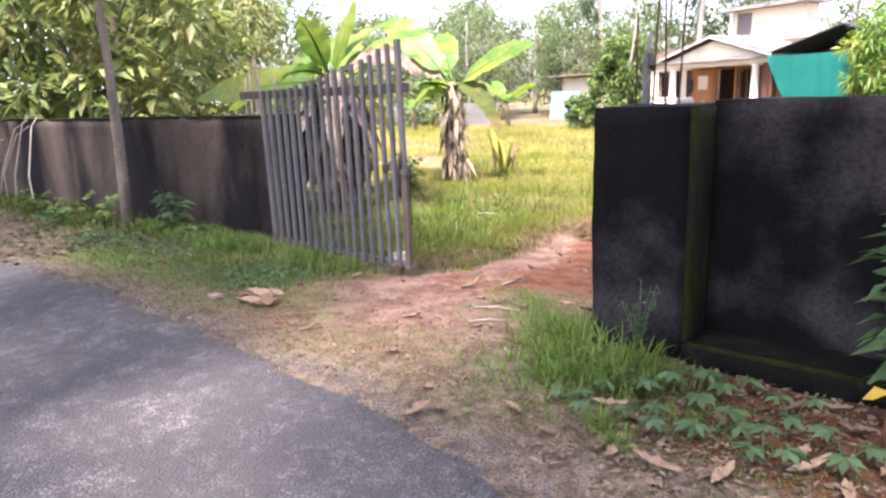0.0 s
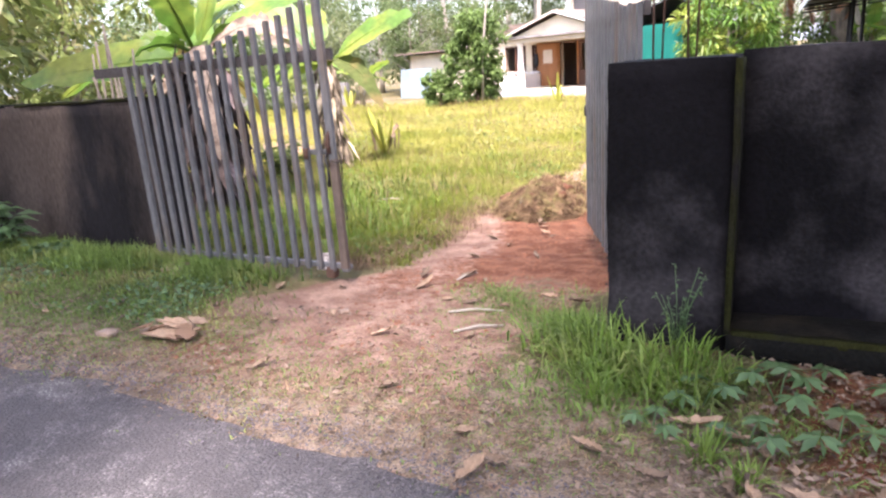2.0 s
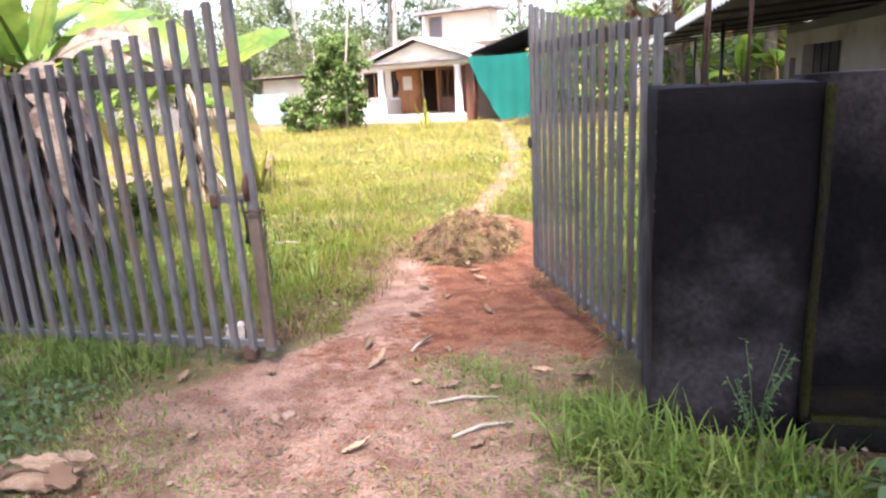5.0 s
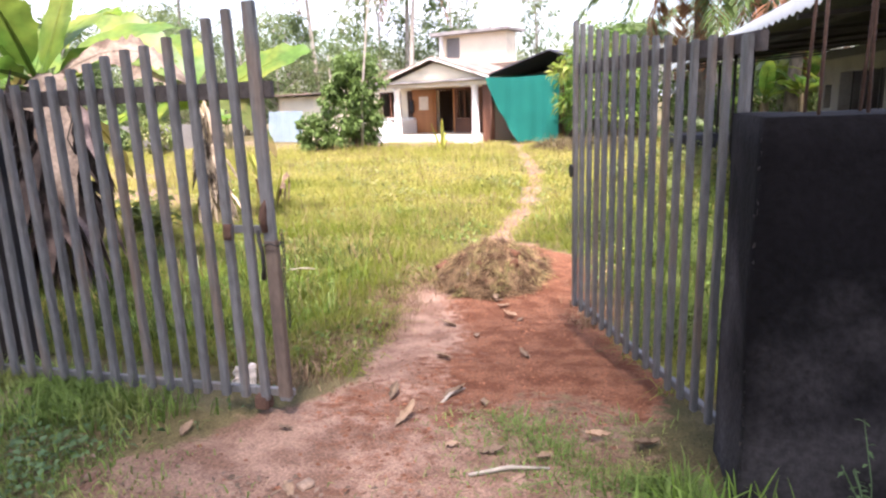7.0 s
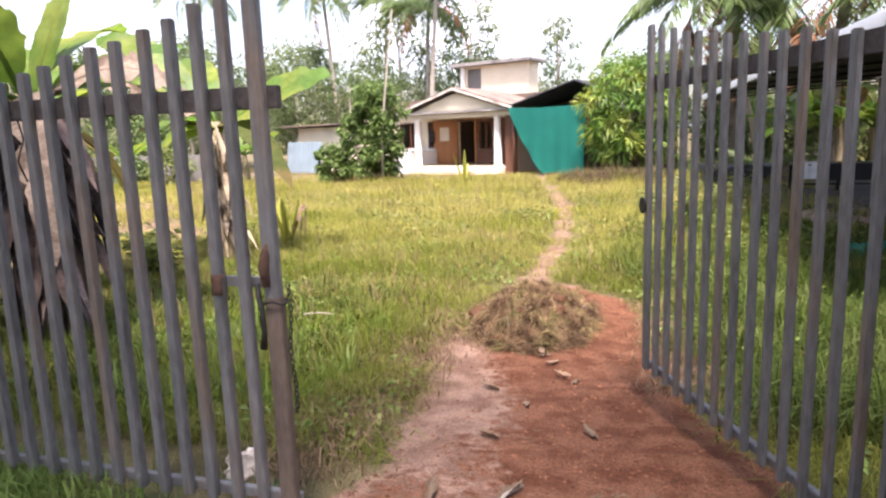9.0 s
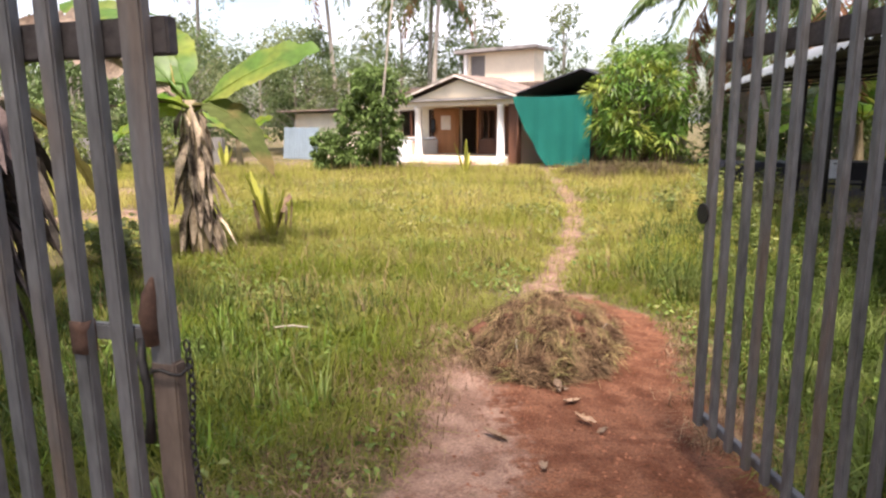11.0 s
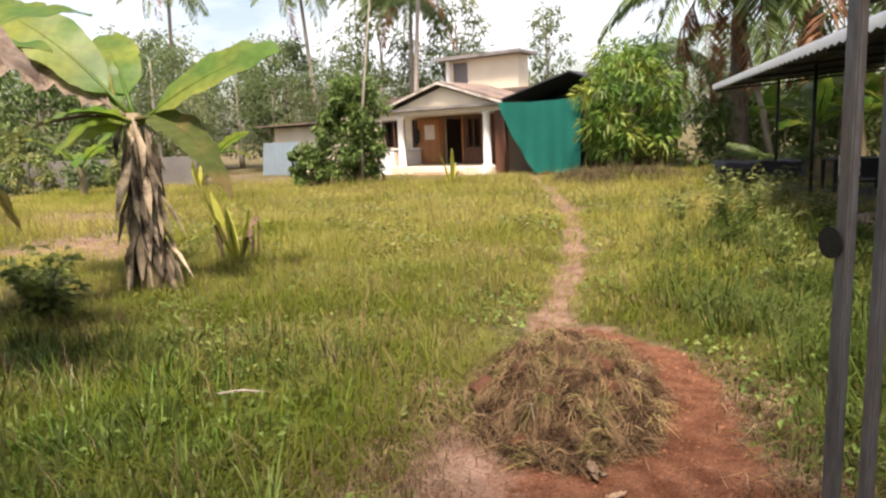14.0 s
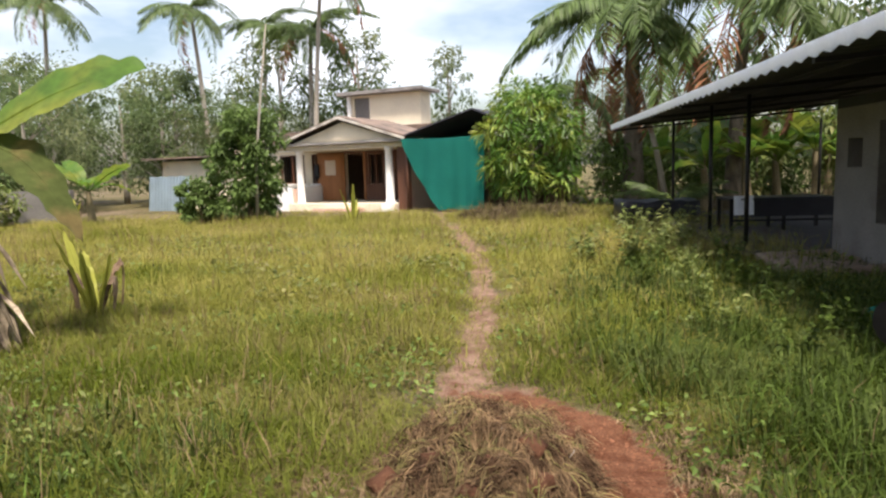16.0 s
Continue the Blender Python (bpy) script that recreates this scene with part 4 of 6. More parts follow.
EAVE_X, FAR_Y, NEAR_Y = -0.62, 24.2, 7.5


def corrugated_roof():
    ys = np.arange(NEAR_Y, FAR_Y, 0.05)
    us = np.array([0.0, 1.4, 2.8, 4.2, 5.6])
    v, w = [], len(ys)
    for under in (0.0, 0.012):
        for u in us:
            v.append(np.stack([np.full(w, EAVE_X + u), ys, 2.36 + 0.07 * u + 0.022 * np.sin(ys * 2 * math.pi / 0.3) - under], 1))
    v = np.concatenate(v)
    t = []
    for s in range(2):
        for a in range(4):
            i = (s * 5 + a) * w + np.arange(w - 1)
            t += [np.stack([i, i + 1, i + w + 1], 1), np.stack([i, i + w + 1, i + w], 1)]
    i = np.arange(w - 1)
    t += [np.stack([i, i + 1, i + 5 * w + 1], 1), np.stack([i, i + 5 * w + 1, i + 5 * w], 1)]
    return np_mesh("roof_sheet", v, np.concatenate(t))


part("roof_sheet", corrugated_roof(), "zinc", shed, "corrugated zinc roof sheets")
flash = []
for yy in np.arange(NEAR_Y, FAR_Y, 0.075):
    flash.append(yy)
fv = [(EAVE_X - 0.03 + 0.02 * (k == 0), y, 2.365 if k == 1 else 2.225 + 0.02 * math.sin(y * 2 * math.pi / 0.3)) for y in flash for k in (0, 1)]
ft = [t for i in range(len(flash) - 1) for t in ((2 * i, 2 * i + 2, 2 * i + 3), (2 * i, 2 * i + 3, 2 * i + 1))]
part("eave_flashing", np_mesh("eave_flashing", fv, ft), "eave_white", shed, "white scalloped metal eave edge")
for k, x in enumerate((0.3, 1.7, 3.2, 4.6)):
    part("purlin", box(x - 0.03, x + 0.03, NEAR_Y, FAR_Y, 2.285 + 0.07 * (x - EAVE_X) - 0.05, 2.285 + 0.07 * (x - EAVE_X), 0.004), "dark_metal", shed)
for y in np.arange(9.0, 24.5, 2.5):
    part("rafter", sloped_slab((EAVE_X + 0.05, 2.18), (EAVE_X + 5.5, 2.56), y - 0.03, y + 0.03, 0.05), "dark_metal", shed)
for x, y in ((0.27, 15.7), (0.25, 17.6), (0.5, 21.6), (4.9, 23.9)):
    tube("post", [(x, y, -0.32), (x, y, 2.3)], [0.035, 0.035], "dark_metal", shed, 10)
shed_wall = part("room_wall", wall_with_holes(8.0, 15.1, -0.35, 1.98, 0.0, 0.2, [(12.0, 13.95, 0.42, 1.75), (14.35, 14.75, 1.15, 1.55)]), "shed_wall", shed, "grey plastered room wall with a dark window")
shed_wall.matrix_basis = Matrix(((0, 1, 0, 1.3), (1, 0, 0, 0), (0, 0, 1, 0), (0, 0, 0, 1)))
part("room_end_wall", box(1.502, 5.2, 14.9, 15.1, -0.35, 1.98), "shed_wall", shed)
part("room_back_wall", box(5.0, 5.2, 8.0, 14.88, -0.35, 2.6), "shed_wall", shed)
part("room_near_wall", box(1.502, 5.2, 8.0, 8.2, -0.35, 1.98), "shed_wall", shed)
part("room_lintel", box(1.3, 1.5, 8.0, 15.1, 1.984, 2.12), "dark_metal", shed, "dark beam along the wall head")
for y in (12.4, 12.8, 13.2, 13.6):
    part("window_bar", box(1.38, 1.4, y, y + 0.02, 0.42, 1.75), "dark_metal", shed)
part("shed_floor", rough_block(0.15, 5.2, 15.2, 24.0, -0.4, -0.12, 9, 0.4, 0.02), "concrete", shed, "raised earth and cement shed floor")

bench = thing("work_bench", pose(0, 0, -0.12) @ Matrix.Diagonal((1, 1, 0.76, 1)), "dark covered work bench under the shed roof", "bench")
part("top", box(0.85, 2.9, 18.4, 19.3, 0.80, 0.86, 0.01), "black_sheet", bench)
for x in (0.9, 1.9, 2.85):
    for y in (18.45, 19.25):
        part("leg", box(x - 0.03, x + 0.03, y - 0.03, y + 0.03, 0, 0.80), "dark_metal", bench)
part("lower_rail", box(0.9, 2.85, 18.43, 18.47, 0.25, 0.30), "dark_metal", bench)
part("skirt", box(1.25, 2.85, 18.40, 18.42, 0.38, 0.80), "black_sheet", bench, "black plastic sheet hanging down")
cloth = bmesh.new()
bmesh.ops.create_grid(cloth, x_segments=8, y_segments=8, size=0.19, matrix=pose(1.12, 18.375, 0.40, 84, 0, 0))
for v in cloth.verts:
    v.co.y += 0.02 * math.sin(v.co.x * 30) + 0.008 * math.sin(v.co.z * 25)
bmesh.ops.solidify(cloth, geom=cloth.faces[:], thickness=0.004)
tagged(part("hanging_cloth", cloth, "cloth_white"), "white cloth hung on the work bench", "cloth")
tank = thing("dark_drum", pose(0.2, 21.9, -0.28), "dark low heap of covered goods beside the shed post", "covered goods")
part("cover", rough_block(-1.0, 0.9, -0.5, 0.6, 0, 0.62, 12, 0.14, 0.07), "black_sheet", tank)


# ---- plants ----
def tree(name, x, y, height, spread, n, leaf, mat, seed, label, base=0.35, trunk=0.12, lean=(0, 0), bark="bark", category="tree", squash=0.75, narrow=0.4, clumps=26, kids=True):
    """A tapered trunk with limbs and a ragged crown of single leaves in clumps."""
    rng = np.random.default_rng(seed)
    t = thing(name, pose(x, y, float(land(x, y)) - 0.03), label, category)
    top = np.array([lean[0], lean[1], height * 0.86])
    pts = [top * k + np.array([0.12 * math.sin(3 * k + seed), 0.12 * math.cos(2.3 * k + seed), 0]) * k * (1 - k) * height * 0.25 for k in np.linspace(0, 1, 8)]
    tube("trunk", pts, [trunk * (1.25 - 1.0 * k) for k in np.linspace(0, 1, 8)], bark, t, 9)
    heads, limbs = [], []
    for i in range(clumps):
        k = base + (1 - base) * (i + rng.uniform()) / clumps
        a = 2.4 * i + rng.uniform(-0.5, 0.5)
        reach = spread * (0.35 + 0.65 * math.sin(math.pi * min(1, 0.12 + (k - base) / (1 - base) * 0.85))) * rng.uniform(0.45, 1.0)
        c = np.array([math.cos(a) * reach + lean[0] * k, math.sin(a) * reach + lean[1] * k, height * k])
        heads.append(c)
        if i % 3 == 0:
            s = np.array(pts[min(7, int(k * 6.5))])
            limbs.append(([s, (s + c) / 2 + (0, 0, 0.06 * height * rng.uniform(-0.3, 1)), c], [trunk * 0.4 * (1.1 - k * 0.5), trunk * 0.25, trunk * 0.06]))
    for limb_points, limb_radii in limbs:
        tube("limb", limb_points, limb_radii, bark, t, 5)
    heads = np.array(heads)
    pick = rng.integers(0, len(heads), n)
    size = spread * 0.30 * rng.uniform(0.6, 1.35, len(heads))
    off = unit(rng.normal(size=(n, 3))) * (rng.uniform(0, 1, n) ** 0.45)[:, None] * size[pick][:, None] * (1, 1, squash)
    c = heads[pick] + off
    way = unit(off) + rng.normal(0, 0.45, (n, 3)) + (0, 0, -0.2)
    L = leaf * rng.uniform(0.6, 1.3, n)
    part("crown", np_mesh("crown", *leaves(c, way, L, L * narrow, rng)), mat, t, "")
    return t


def frond_arrays(length, rng, n=46, sag=0.55, leaf=0.55, ragged=0.0):
    """A feather-leaved palm frond that starts level along x and droops."""
    k = np.linspace(0, 1, 12)
    spine = np.stack([length * (k - 0.12 * k ** 2), 0 * k, length * (0.42 * k - sag * 1.25 * k ** 2)], 1)
    v, t = tube_arrays(spine, [0.035 * length / 3.5 * (1.05 - q) for q in k], 5)
    q = np.repeat(np.linspace(0.10, 0.99, n), 2)
    keep = rng.uniform(size=len(q)) > ragged
    side = np.tile([-1.0, 1.0], n)[keep]
    q = q[keep]
    base = np.stack([np.interp(q, k, spine[:, i]) for i in range(3)], 1)
    way = np.stack([np.full(len(q), 0.55), side, -0.35 - 0.4 * q + rng.normal(0, 0.12, len(q))], 1)
    L = leaf * (0.35 + 0.9 * np.sin(np.pi * np.clip(q * 0.85 + 0.12, 0, 1))) * rng.uniform(0.8, 1.15, len(q))
    return joined([(v, t), leaves(base, way, L, 0.055 * length / 3.5 + 0.01, rng, 0.1, 0.45)])


PALM_FRONDS = {}


def palm(x, y, height, seed, label, fronds=16, length=3.2, radius=0.16, lean=(0, 0), dead=0, bark="bark", bulge=1.3):
    rng = np.random.default_rng(seed)
    t = thing("coconut_palm", pose(x, y, float(land(x, y)) - 0.03), label, "palm tree")
    k = np.linspace(0, 1, 14)
    pts = [(lean[0] * q ** 1.6, lean[1] * q ** 1.6, height * q) for q in k]
    tube("trunk", pts, [radius * (1 + (bulge - 1) * (1 - q) ** 3 - 0.35 * q + 0.03 * (i % 2)) for i, q in enumerate(k)], bark, t, 12)
    if not PALM_FRONDS:
        for i in range(3):
            PALM_FRONDS[i] = np_mesh("frond", *frond_arrays(3.2, np.random.default_rng(50 + i), sag=0.42 + 0.16 * i))
            PALM_FRONDS[i].materials.append(M["palm_leaf"])
        PALM_FRONDS["dead"] = np_mesh("dead_frond", *frond_arrays(3.2, np.random.default_rng(60), sag=0.75, ragged=0.25))
        PALM_FRONDS["dead"].materials.append(M["palm_dead"])
    for i in range(fronds + dead):
        gone = i >= fronds
        f = part("frond", PALM_FRONDS["dead" if gone else i % 3], "palm_leaf", t, "withered red-brown frond" if gone else "")
        pitch = rng.uniform(20, 55) if gone else 35 - 80 * ((i * 0.618) % 1)
        s = length / 3.2 * rng.uniform(0.85, 1.1)
        f.matrix_basis = pose(*pts[-1], 0, 0, 137.5 * i + rng.uniform(-12, 12)) @ pose(0, 0, 0, rng.uniform(-15, 15), pitch, 0) @ Matrix.Scale(s, 4)
    return t


def big_leaf(name, parent, origin, heading, length, width, rise, droop, mat, seed, tatter=0.0, label="", stalk=0.14, roll=0.0):
    """A banana leaf blade: arched midrib, folded sides with a wavy, torn margin."""
    rng = np.random.default_rng(seed)
    n = 34
    k = np.linspace(0, 1, n)
    x = length * k * (1 - 0.25 * droop * k)
    z = length * (rise * k - droop * k ** 2.0)
    ca, sa = math.cos(heading), math.sin(heading)
    prof = np.where(k < stalk, 0.02, np.sin(np.pi * np.clip((k - stalk) / (1 - stalk), 0, 1) ** 0.7) ** 0.6)
    cols = (-1, -0.5, 0, 0.5, 1)
    v = np.zeros((n, 5, 3))
    for j, c in enumerate(cols):
        w = width / 2 * prof * c * (1 + 0.06 * np.sin(k * 31 + j))
        if abs(c) == 1 and tatter:
            w = w * (1 - tatter * rng.uniform(0, 1, n) * (prof > 0.1))
        lift = 0.14 * abs(c) * width / 2 * prof * (1 - 1.6 * k * droop) + 0.02 * np.sin(k * 27 + seed) * abs(c)
        f = math.cos(roll)
        v[:, j] = np.stack([x * ca - w * f * sa, x * sa + w * f * ca, z + lift + w * math.sin(roll)], 1)
    v = v.reshape(-1, 3) + np.array(origin)
    t = [q for i in range(n - 1) for j in range(4) for b in (i * 5 + j,) for q in ((b, b + 1, b + 6), (b, b + 6, b + 5))]
    rib_v, rib_t = tube_arrays(v.reshape(n, 5, 3)[::3, 2] - (0, 0, 0.008), [0.028 * (1.05 - q) for q in k[::3]], 6)
    vs, ts = joined([(v, np.array(t)), (rib_v, rib_t)])
    return part(name, np_mesh(name, vs, ts, True), mat, parent, label)


def banana(x, y, height, spec, skirt, seed, label, hang=0):
    rng = np.random.default_rng(seed)
    t = thing("banana_plant", pose(x, y, float(land(x, y)) - 0.04), label, "banana plant")
    tube("stem", [(0.03 * math.sin(q * 5), 0.02 * q, height * q) for q in np.linspace(0, 1, 9)], [0.16 - 0.09 * q for q in np.linspace(0, 1, 9)], "pseudostem", t, 12)
    for i, (heading, length, width, rise, droop, mat, *roll) in enumerate(spec):
        big_leaf("leaf", t, (0, 0, height * (0.93 + 0.02 * (i % 4))), radians(heading), length, width, rise, droop, mat, seed + i, {"banana_leaf": 0.1, "banana_old": 0.18}.get(mat, 0.5),
                 {"banana_leaf": "broad green leaf", "banana_yellow": "yellowing torn leaf", "banana_dry": "withered brown leaf", "banana_old": "ageing leaf with brown torn edges"}[mat], roll=radians(roll[0]) if roll else rng.uniform(-0.6, 0.6))
    if skirt:
        n = skirt
        a = rng.uniform(0, 2 * math.pi, n)
        h = height * rng.uniform(0.22, 1.0, n)
        base = np.stack([np.cos(a) * (0.16 - 0.06 * h / height), np.sin(a) * (0.16 - 0.06 * h / height), h], 1)
        way = np.stack([np.cos(a) * 0.12, np.sin(a) * 0.12, np.full(n, -1.0)], 1) + rng.normal(0, 0.15, (n, 3))
        L = np.minimum(rng.uniform(0.25, 0.75, n), h * 0.95)
        part("dry_skirt", np_mesh("dry_skirt", *leaves(base, way, L, rng.uniform(0.04, 0.12, n), rng, 0.45, 0.1)), "banana_skirt" if not hang else "banana_dark", t, "shaggy dry leaf sheaths round the stem")
    if hang:
        a, h = rng.uniform(0, 2 * math.pi, hang), height * rng.uniform(0.5, 1.05, hang)
        out = rng.uniform(0.08, 0.32, hang)
        base = np.stack([np.cos(a) * out, np.sin(a) * out, h], 1)
        way = np.stack([np.cos(a) * 0.3, np.sin(a) * 0.3, np.full(hang, -1.0)], 1) + rng.normal(0, 0.22, (hang, 3))
        L = np.minimum(rng.uniform(0.5, 1.3, hang), h * 0.9)
        part("hanging_leaves", np_mesh("hanging_leaves", *leaves(base, way, L, rng.uniform(0.06, 0.2, hang), rng, 0.45, 0.1)), "banana_dark", t, "dark withered leaves hanging down the stem")
    return t


banana(-8.25, 10.2, 2.05, [
    (12, 1.8, 0.66, 0.72, 0.32, "banana_leaf", 45), (165, 1.5, 0.62, 1.0, 0.45, "banana_leaf", -40), (178, 2.2, 0.75, 1.1, 0.5, "banana_leaf", -45), (140, 1.7, 0.6, 1.1, 0.5, "banana_leaf", -20),
    (200, 1.0, 0.55, 0.25, 0.5, "banana_leaf", -35), (240, 1.0, 0.6, 0.5, 0.5, "banana_leaf", 0), (-6, 1.45, 0.5, 0.14, 0.74, "banana_old", 28), (184, 1.35, 0.24, 0.12, 0.18, "banana_dry", 0),
    (186, 2.2, 0.7, 0.95, 0.62, "banana_dry", -60), (172, 2.0, 0.5, 1.2, 0.55, "banana_yellow", -45)], 190, 21, "banana plant with a shaggy dry stem in the grass")
banana(-8.85, 7.7, 2.1, [
    (10, 2.0, 0.6, 0.6, 0.4, "banana_leaf"), (60, 2.2, 0.6, 0.9, 0.5, "banana_leaf", 20), (120, 2.0, 0.6, 1.0, 0.6, "banana_leaf"), (175, 2.2, 0.65, 0.5, 0.5, "banana_leaf", -40),
    (235, 2.0, 0.55, 0.35, 0.5, "banana_leaf"), (300, 1.9, 0.55, 0.6, 0.55, "banana_leaf"), (330, 1.2, 0.4, 0.1, 1.3, "banana_dry", 30), (200, 1.9, 0.5, 0.0, 0.95, "banana_dry", -30), (85, 1.7, 0.5, 0.2, 0.8, "banana_yellow"),
    (20, 1.1, 0.4, 0.05, 1.4, "banana_dry", 40), (255, 1.8, 0.45, 0.05, 1.0, "banana_dry"), (290, 1.6, 0.4, 0.1, 1.1, "banana_dry")],
    320, 40, "banana plant with drooping dry leaves behind the gate", 90)
banana(-7.5, 6.5, 2.2, [
    (30, 1.7, 0.5, 0.85, 0.85, "banana_dry", 40), (205, 2.3, 0.62, 0.02, 0.10, "banana_leaf", -50), (285, 0.75, 0.5, 1.7, 0.7, "banana_leaf", 20), (100, 1.8, 0.55, 0.9, 0.5, "banana_leaf"), (70, 0.55, 0.5, 2.6, 0.5, "banana_leaf", 10), (200, 0.5, 0.45, 2.4, 0.5, "banana_leaf", -10), (255, 1.0, 0.45, 0.5, 0.6, "banana_leaf"),
    (320, 1.5, 0.4, 0.15, 1.0, "banana_dry", 20), (240, 1.5, 0.4, 0.1, 1.1, "banana_dry"), (60, 1.5, 0.5, 0.7, 0.6, "banana_leaf", 30), (150, 1.4, 0.45, 0.2, 0.9, "banana_yellow")], 260, 61, "young banana plant close behind the gate leaf", 70)

tree("bushy_tree", -12.0, 25.6, 3.6, 1.25, 9500, 0.17, "leaf_dark", 5, "round dark green bushy tree before the house", base=0.12, trunk=0.07, clumps=46, narrow=0.5)
tree("shrub", -13.6, 25.4, 1.45, 0.8, 3600, 0.15, "leaf_dark", 8, "low dark shrub beside the bushy tree", base=0.1, trunk=0.04, clumps=16, narrow=0.5, category="shrub")
tree("mango_tree", -2.75, 27.2, 4.2, 1.85, 5200, 0.34, "leaf_mango", 9, "young mango tree with drooping bright leaves", base=0.2, trunk=0.09, clumps=44, narrow=0.2)
tube_pole = thing("slender_tree", pose(-11.55, 25.0, -0.3), "thin pale leaning trunk in front of the bushy tree", "tree")
tube("trunk", [(0, 0, 0), (0.1, 0, 2.0), (0.35, 0.1, 4.2), (0.6, 0.2, 6.2)], [0.05, 0.045, 0.035, 0.02], "bark_far", tube_pole)

for x, y, w, h, seed in ((-3.3, 23.6, 1.1, 1.0, 1), (-2.2, 23.9, 1.1, 0.9, 2), (-4.3, 24.4, 0.8, 0.8, 3)):
    rng = np.random.default_rng(70 + seed)
    n = 1400
    a, r = rng.uniform(0, 2 * math.pi, n), np.sqrt(rng.uniform(0, 1, n))
    b = np.stack([w * r * np.cos(a), 0.7 * w * r * np.sin(a), np.zeros(n)], 1)
    t = thing("brush_pile", pose(x, y, -0.3), "low brown dried brush beside the path", "brush", "brush by the path")
    part("brushwood", np_mesh("brushwood", *blades(b, h * (1.15 - 0.7 * r) * rng.uniform(0.5, 1, n), 0.016, rng, 0.7)), "dry_brush", t)

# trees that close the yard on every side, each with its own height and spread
# leaf_far crowns carry their haze in the leaf colour
LABELS = {"leaf_light": "yellow-green broadleaf tree behind the compound wall", "leaf_mid": "green broadleaf tree at the edge of the yard", "leaf_far": "tall tree in the grove behind the house, leaf colour paled for haze", "leaf_dark": "dark green tree in the grove"}
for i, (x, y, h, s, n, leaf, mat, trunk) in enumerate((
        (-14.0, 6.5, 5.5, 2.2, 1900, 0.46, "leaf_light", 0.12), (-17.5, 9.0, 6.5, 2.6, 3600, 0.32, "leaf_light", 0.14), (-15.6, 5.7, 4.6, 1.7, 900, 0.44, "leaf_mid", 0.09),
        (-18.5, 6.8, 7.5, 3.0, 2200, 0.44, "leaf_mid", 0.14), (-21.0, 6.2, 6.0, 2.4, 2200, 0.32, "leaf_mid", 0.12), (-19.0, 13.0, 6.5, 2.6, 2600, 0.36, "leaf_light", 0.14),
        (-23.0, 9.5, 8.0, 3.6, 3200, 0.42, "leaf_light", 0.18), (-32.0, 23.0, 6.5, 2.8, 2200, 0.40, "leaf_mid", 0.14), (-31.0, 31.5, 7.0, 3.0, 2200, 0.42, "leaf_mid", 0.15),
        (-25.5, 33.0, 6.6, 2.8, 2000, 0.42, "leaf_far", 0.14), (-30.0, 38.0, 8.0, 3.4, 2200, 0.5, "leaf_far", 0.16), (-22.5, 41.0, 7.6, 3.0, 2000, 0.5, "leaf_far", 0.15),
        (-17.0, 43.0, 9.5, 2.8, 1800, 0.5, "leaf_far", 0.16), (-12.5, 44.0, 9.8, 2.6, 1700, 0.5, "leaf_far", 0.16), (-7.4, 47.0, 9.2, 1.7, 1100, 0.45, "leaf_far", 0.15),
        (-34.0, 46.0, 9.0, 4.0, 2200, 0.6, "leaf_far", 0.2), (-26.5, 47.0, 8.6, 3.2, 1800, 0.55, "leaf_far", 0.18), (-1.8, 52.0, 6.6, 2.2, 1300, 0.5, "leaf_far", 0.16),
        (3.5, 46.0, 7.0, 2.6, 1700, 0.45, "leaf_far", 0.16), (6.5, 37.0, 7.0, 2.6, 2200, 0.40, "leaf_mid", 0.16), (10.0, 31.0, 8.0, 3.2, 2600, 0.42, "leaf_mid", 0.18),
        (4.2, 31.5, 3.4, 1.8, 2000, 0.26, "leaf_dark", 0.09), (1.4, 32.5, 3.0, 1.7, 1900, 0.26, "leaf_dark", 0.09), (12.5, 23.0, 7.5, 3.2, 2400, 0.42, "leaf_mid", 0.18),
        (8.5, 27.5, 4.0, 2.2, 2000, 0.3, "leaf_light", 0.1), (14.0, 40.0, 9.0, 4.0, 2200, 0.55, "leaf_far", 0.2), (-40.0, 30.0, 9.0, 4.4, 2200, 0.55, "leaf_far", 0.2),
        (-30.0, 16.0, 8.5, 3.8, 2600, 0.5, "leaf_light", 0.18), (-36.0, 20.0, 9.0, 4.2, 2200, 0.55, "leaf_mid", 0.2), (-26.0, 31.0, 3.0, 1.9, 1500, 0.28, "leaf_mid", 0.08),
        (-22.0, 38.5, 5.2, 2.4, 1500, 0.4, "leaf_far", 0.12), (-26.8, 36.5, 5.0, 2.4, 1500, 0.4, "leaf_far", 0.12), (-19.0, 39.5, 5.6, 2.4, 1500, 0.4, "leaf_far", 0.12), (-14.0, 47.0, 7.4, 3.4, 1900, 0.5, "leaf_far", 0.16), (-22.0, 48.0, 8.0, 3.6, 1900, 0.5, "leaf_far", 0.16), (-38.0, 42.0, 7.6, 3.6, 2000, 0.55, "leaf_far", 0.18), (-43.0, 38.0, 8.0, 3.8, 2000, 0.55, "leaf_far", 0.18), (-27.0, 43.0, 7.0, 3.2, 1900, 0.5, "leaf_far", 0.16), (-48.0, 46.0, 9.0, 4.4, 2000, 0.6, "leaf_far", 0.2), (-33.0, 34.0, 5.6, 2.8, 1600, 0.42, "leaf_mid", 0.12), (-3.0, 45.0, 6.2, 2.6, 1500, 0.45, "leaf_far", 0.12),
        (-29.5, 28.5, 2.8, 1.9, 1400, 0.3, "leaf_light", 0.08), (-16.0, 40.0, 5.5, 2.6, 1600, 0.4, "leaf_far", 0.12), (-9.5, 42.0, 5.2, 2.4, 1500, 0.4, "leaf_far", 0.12))):
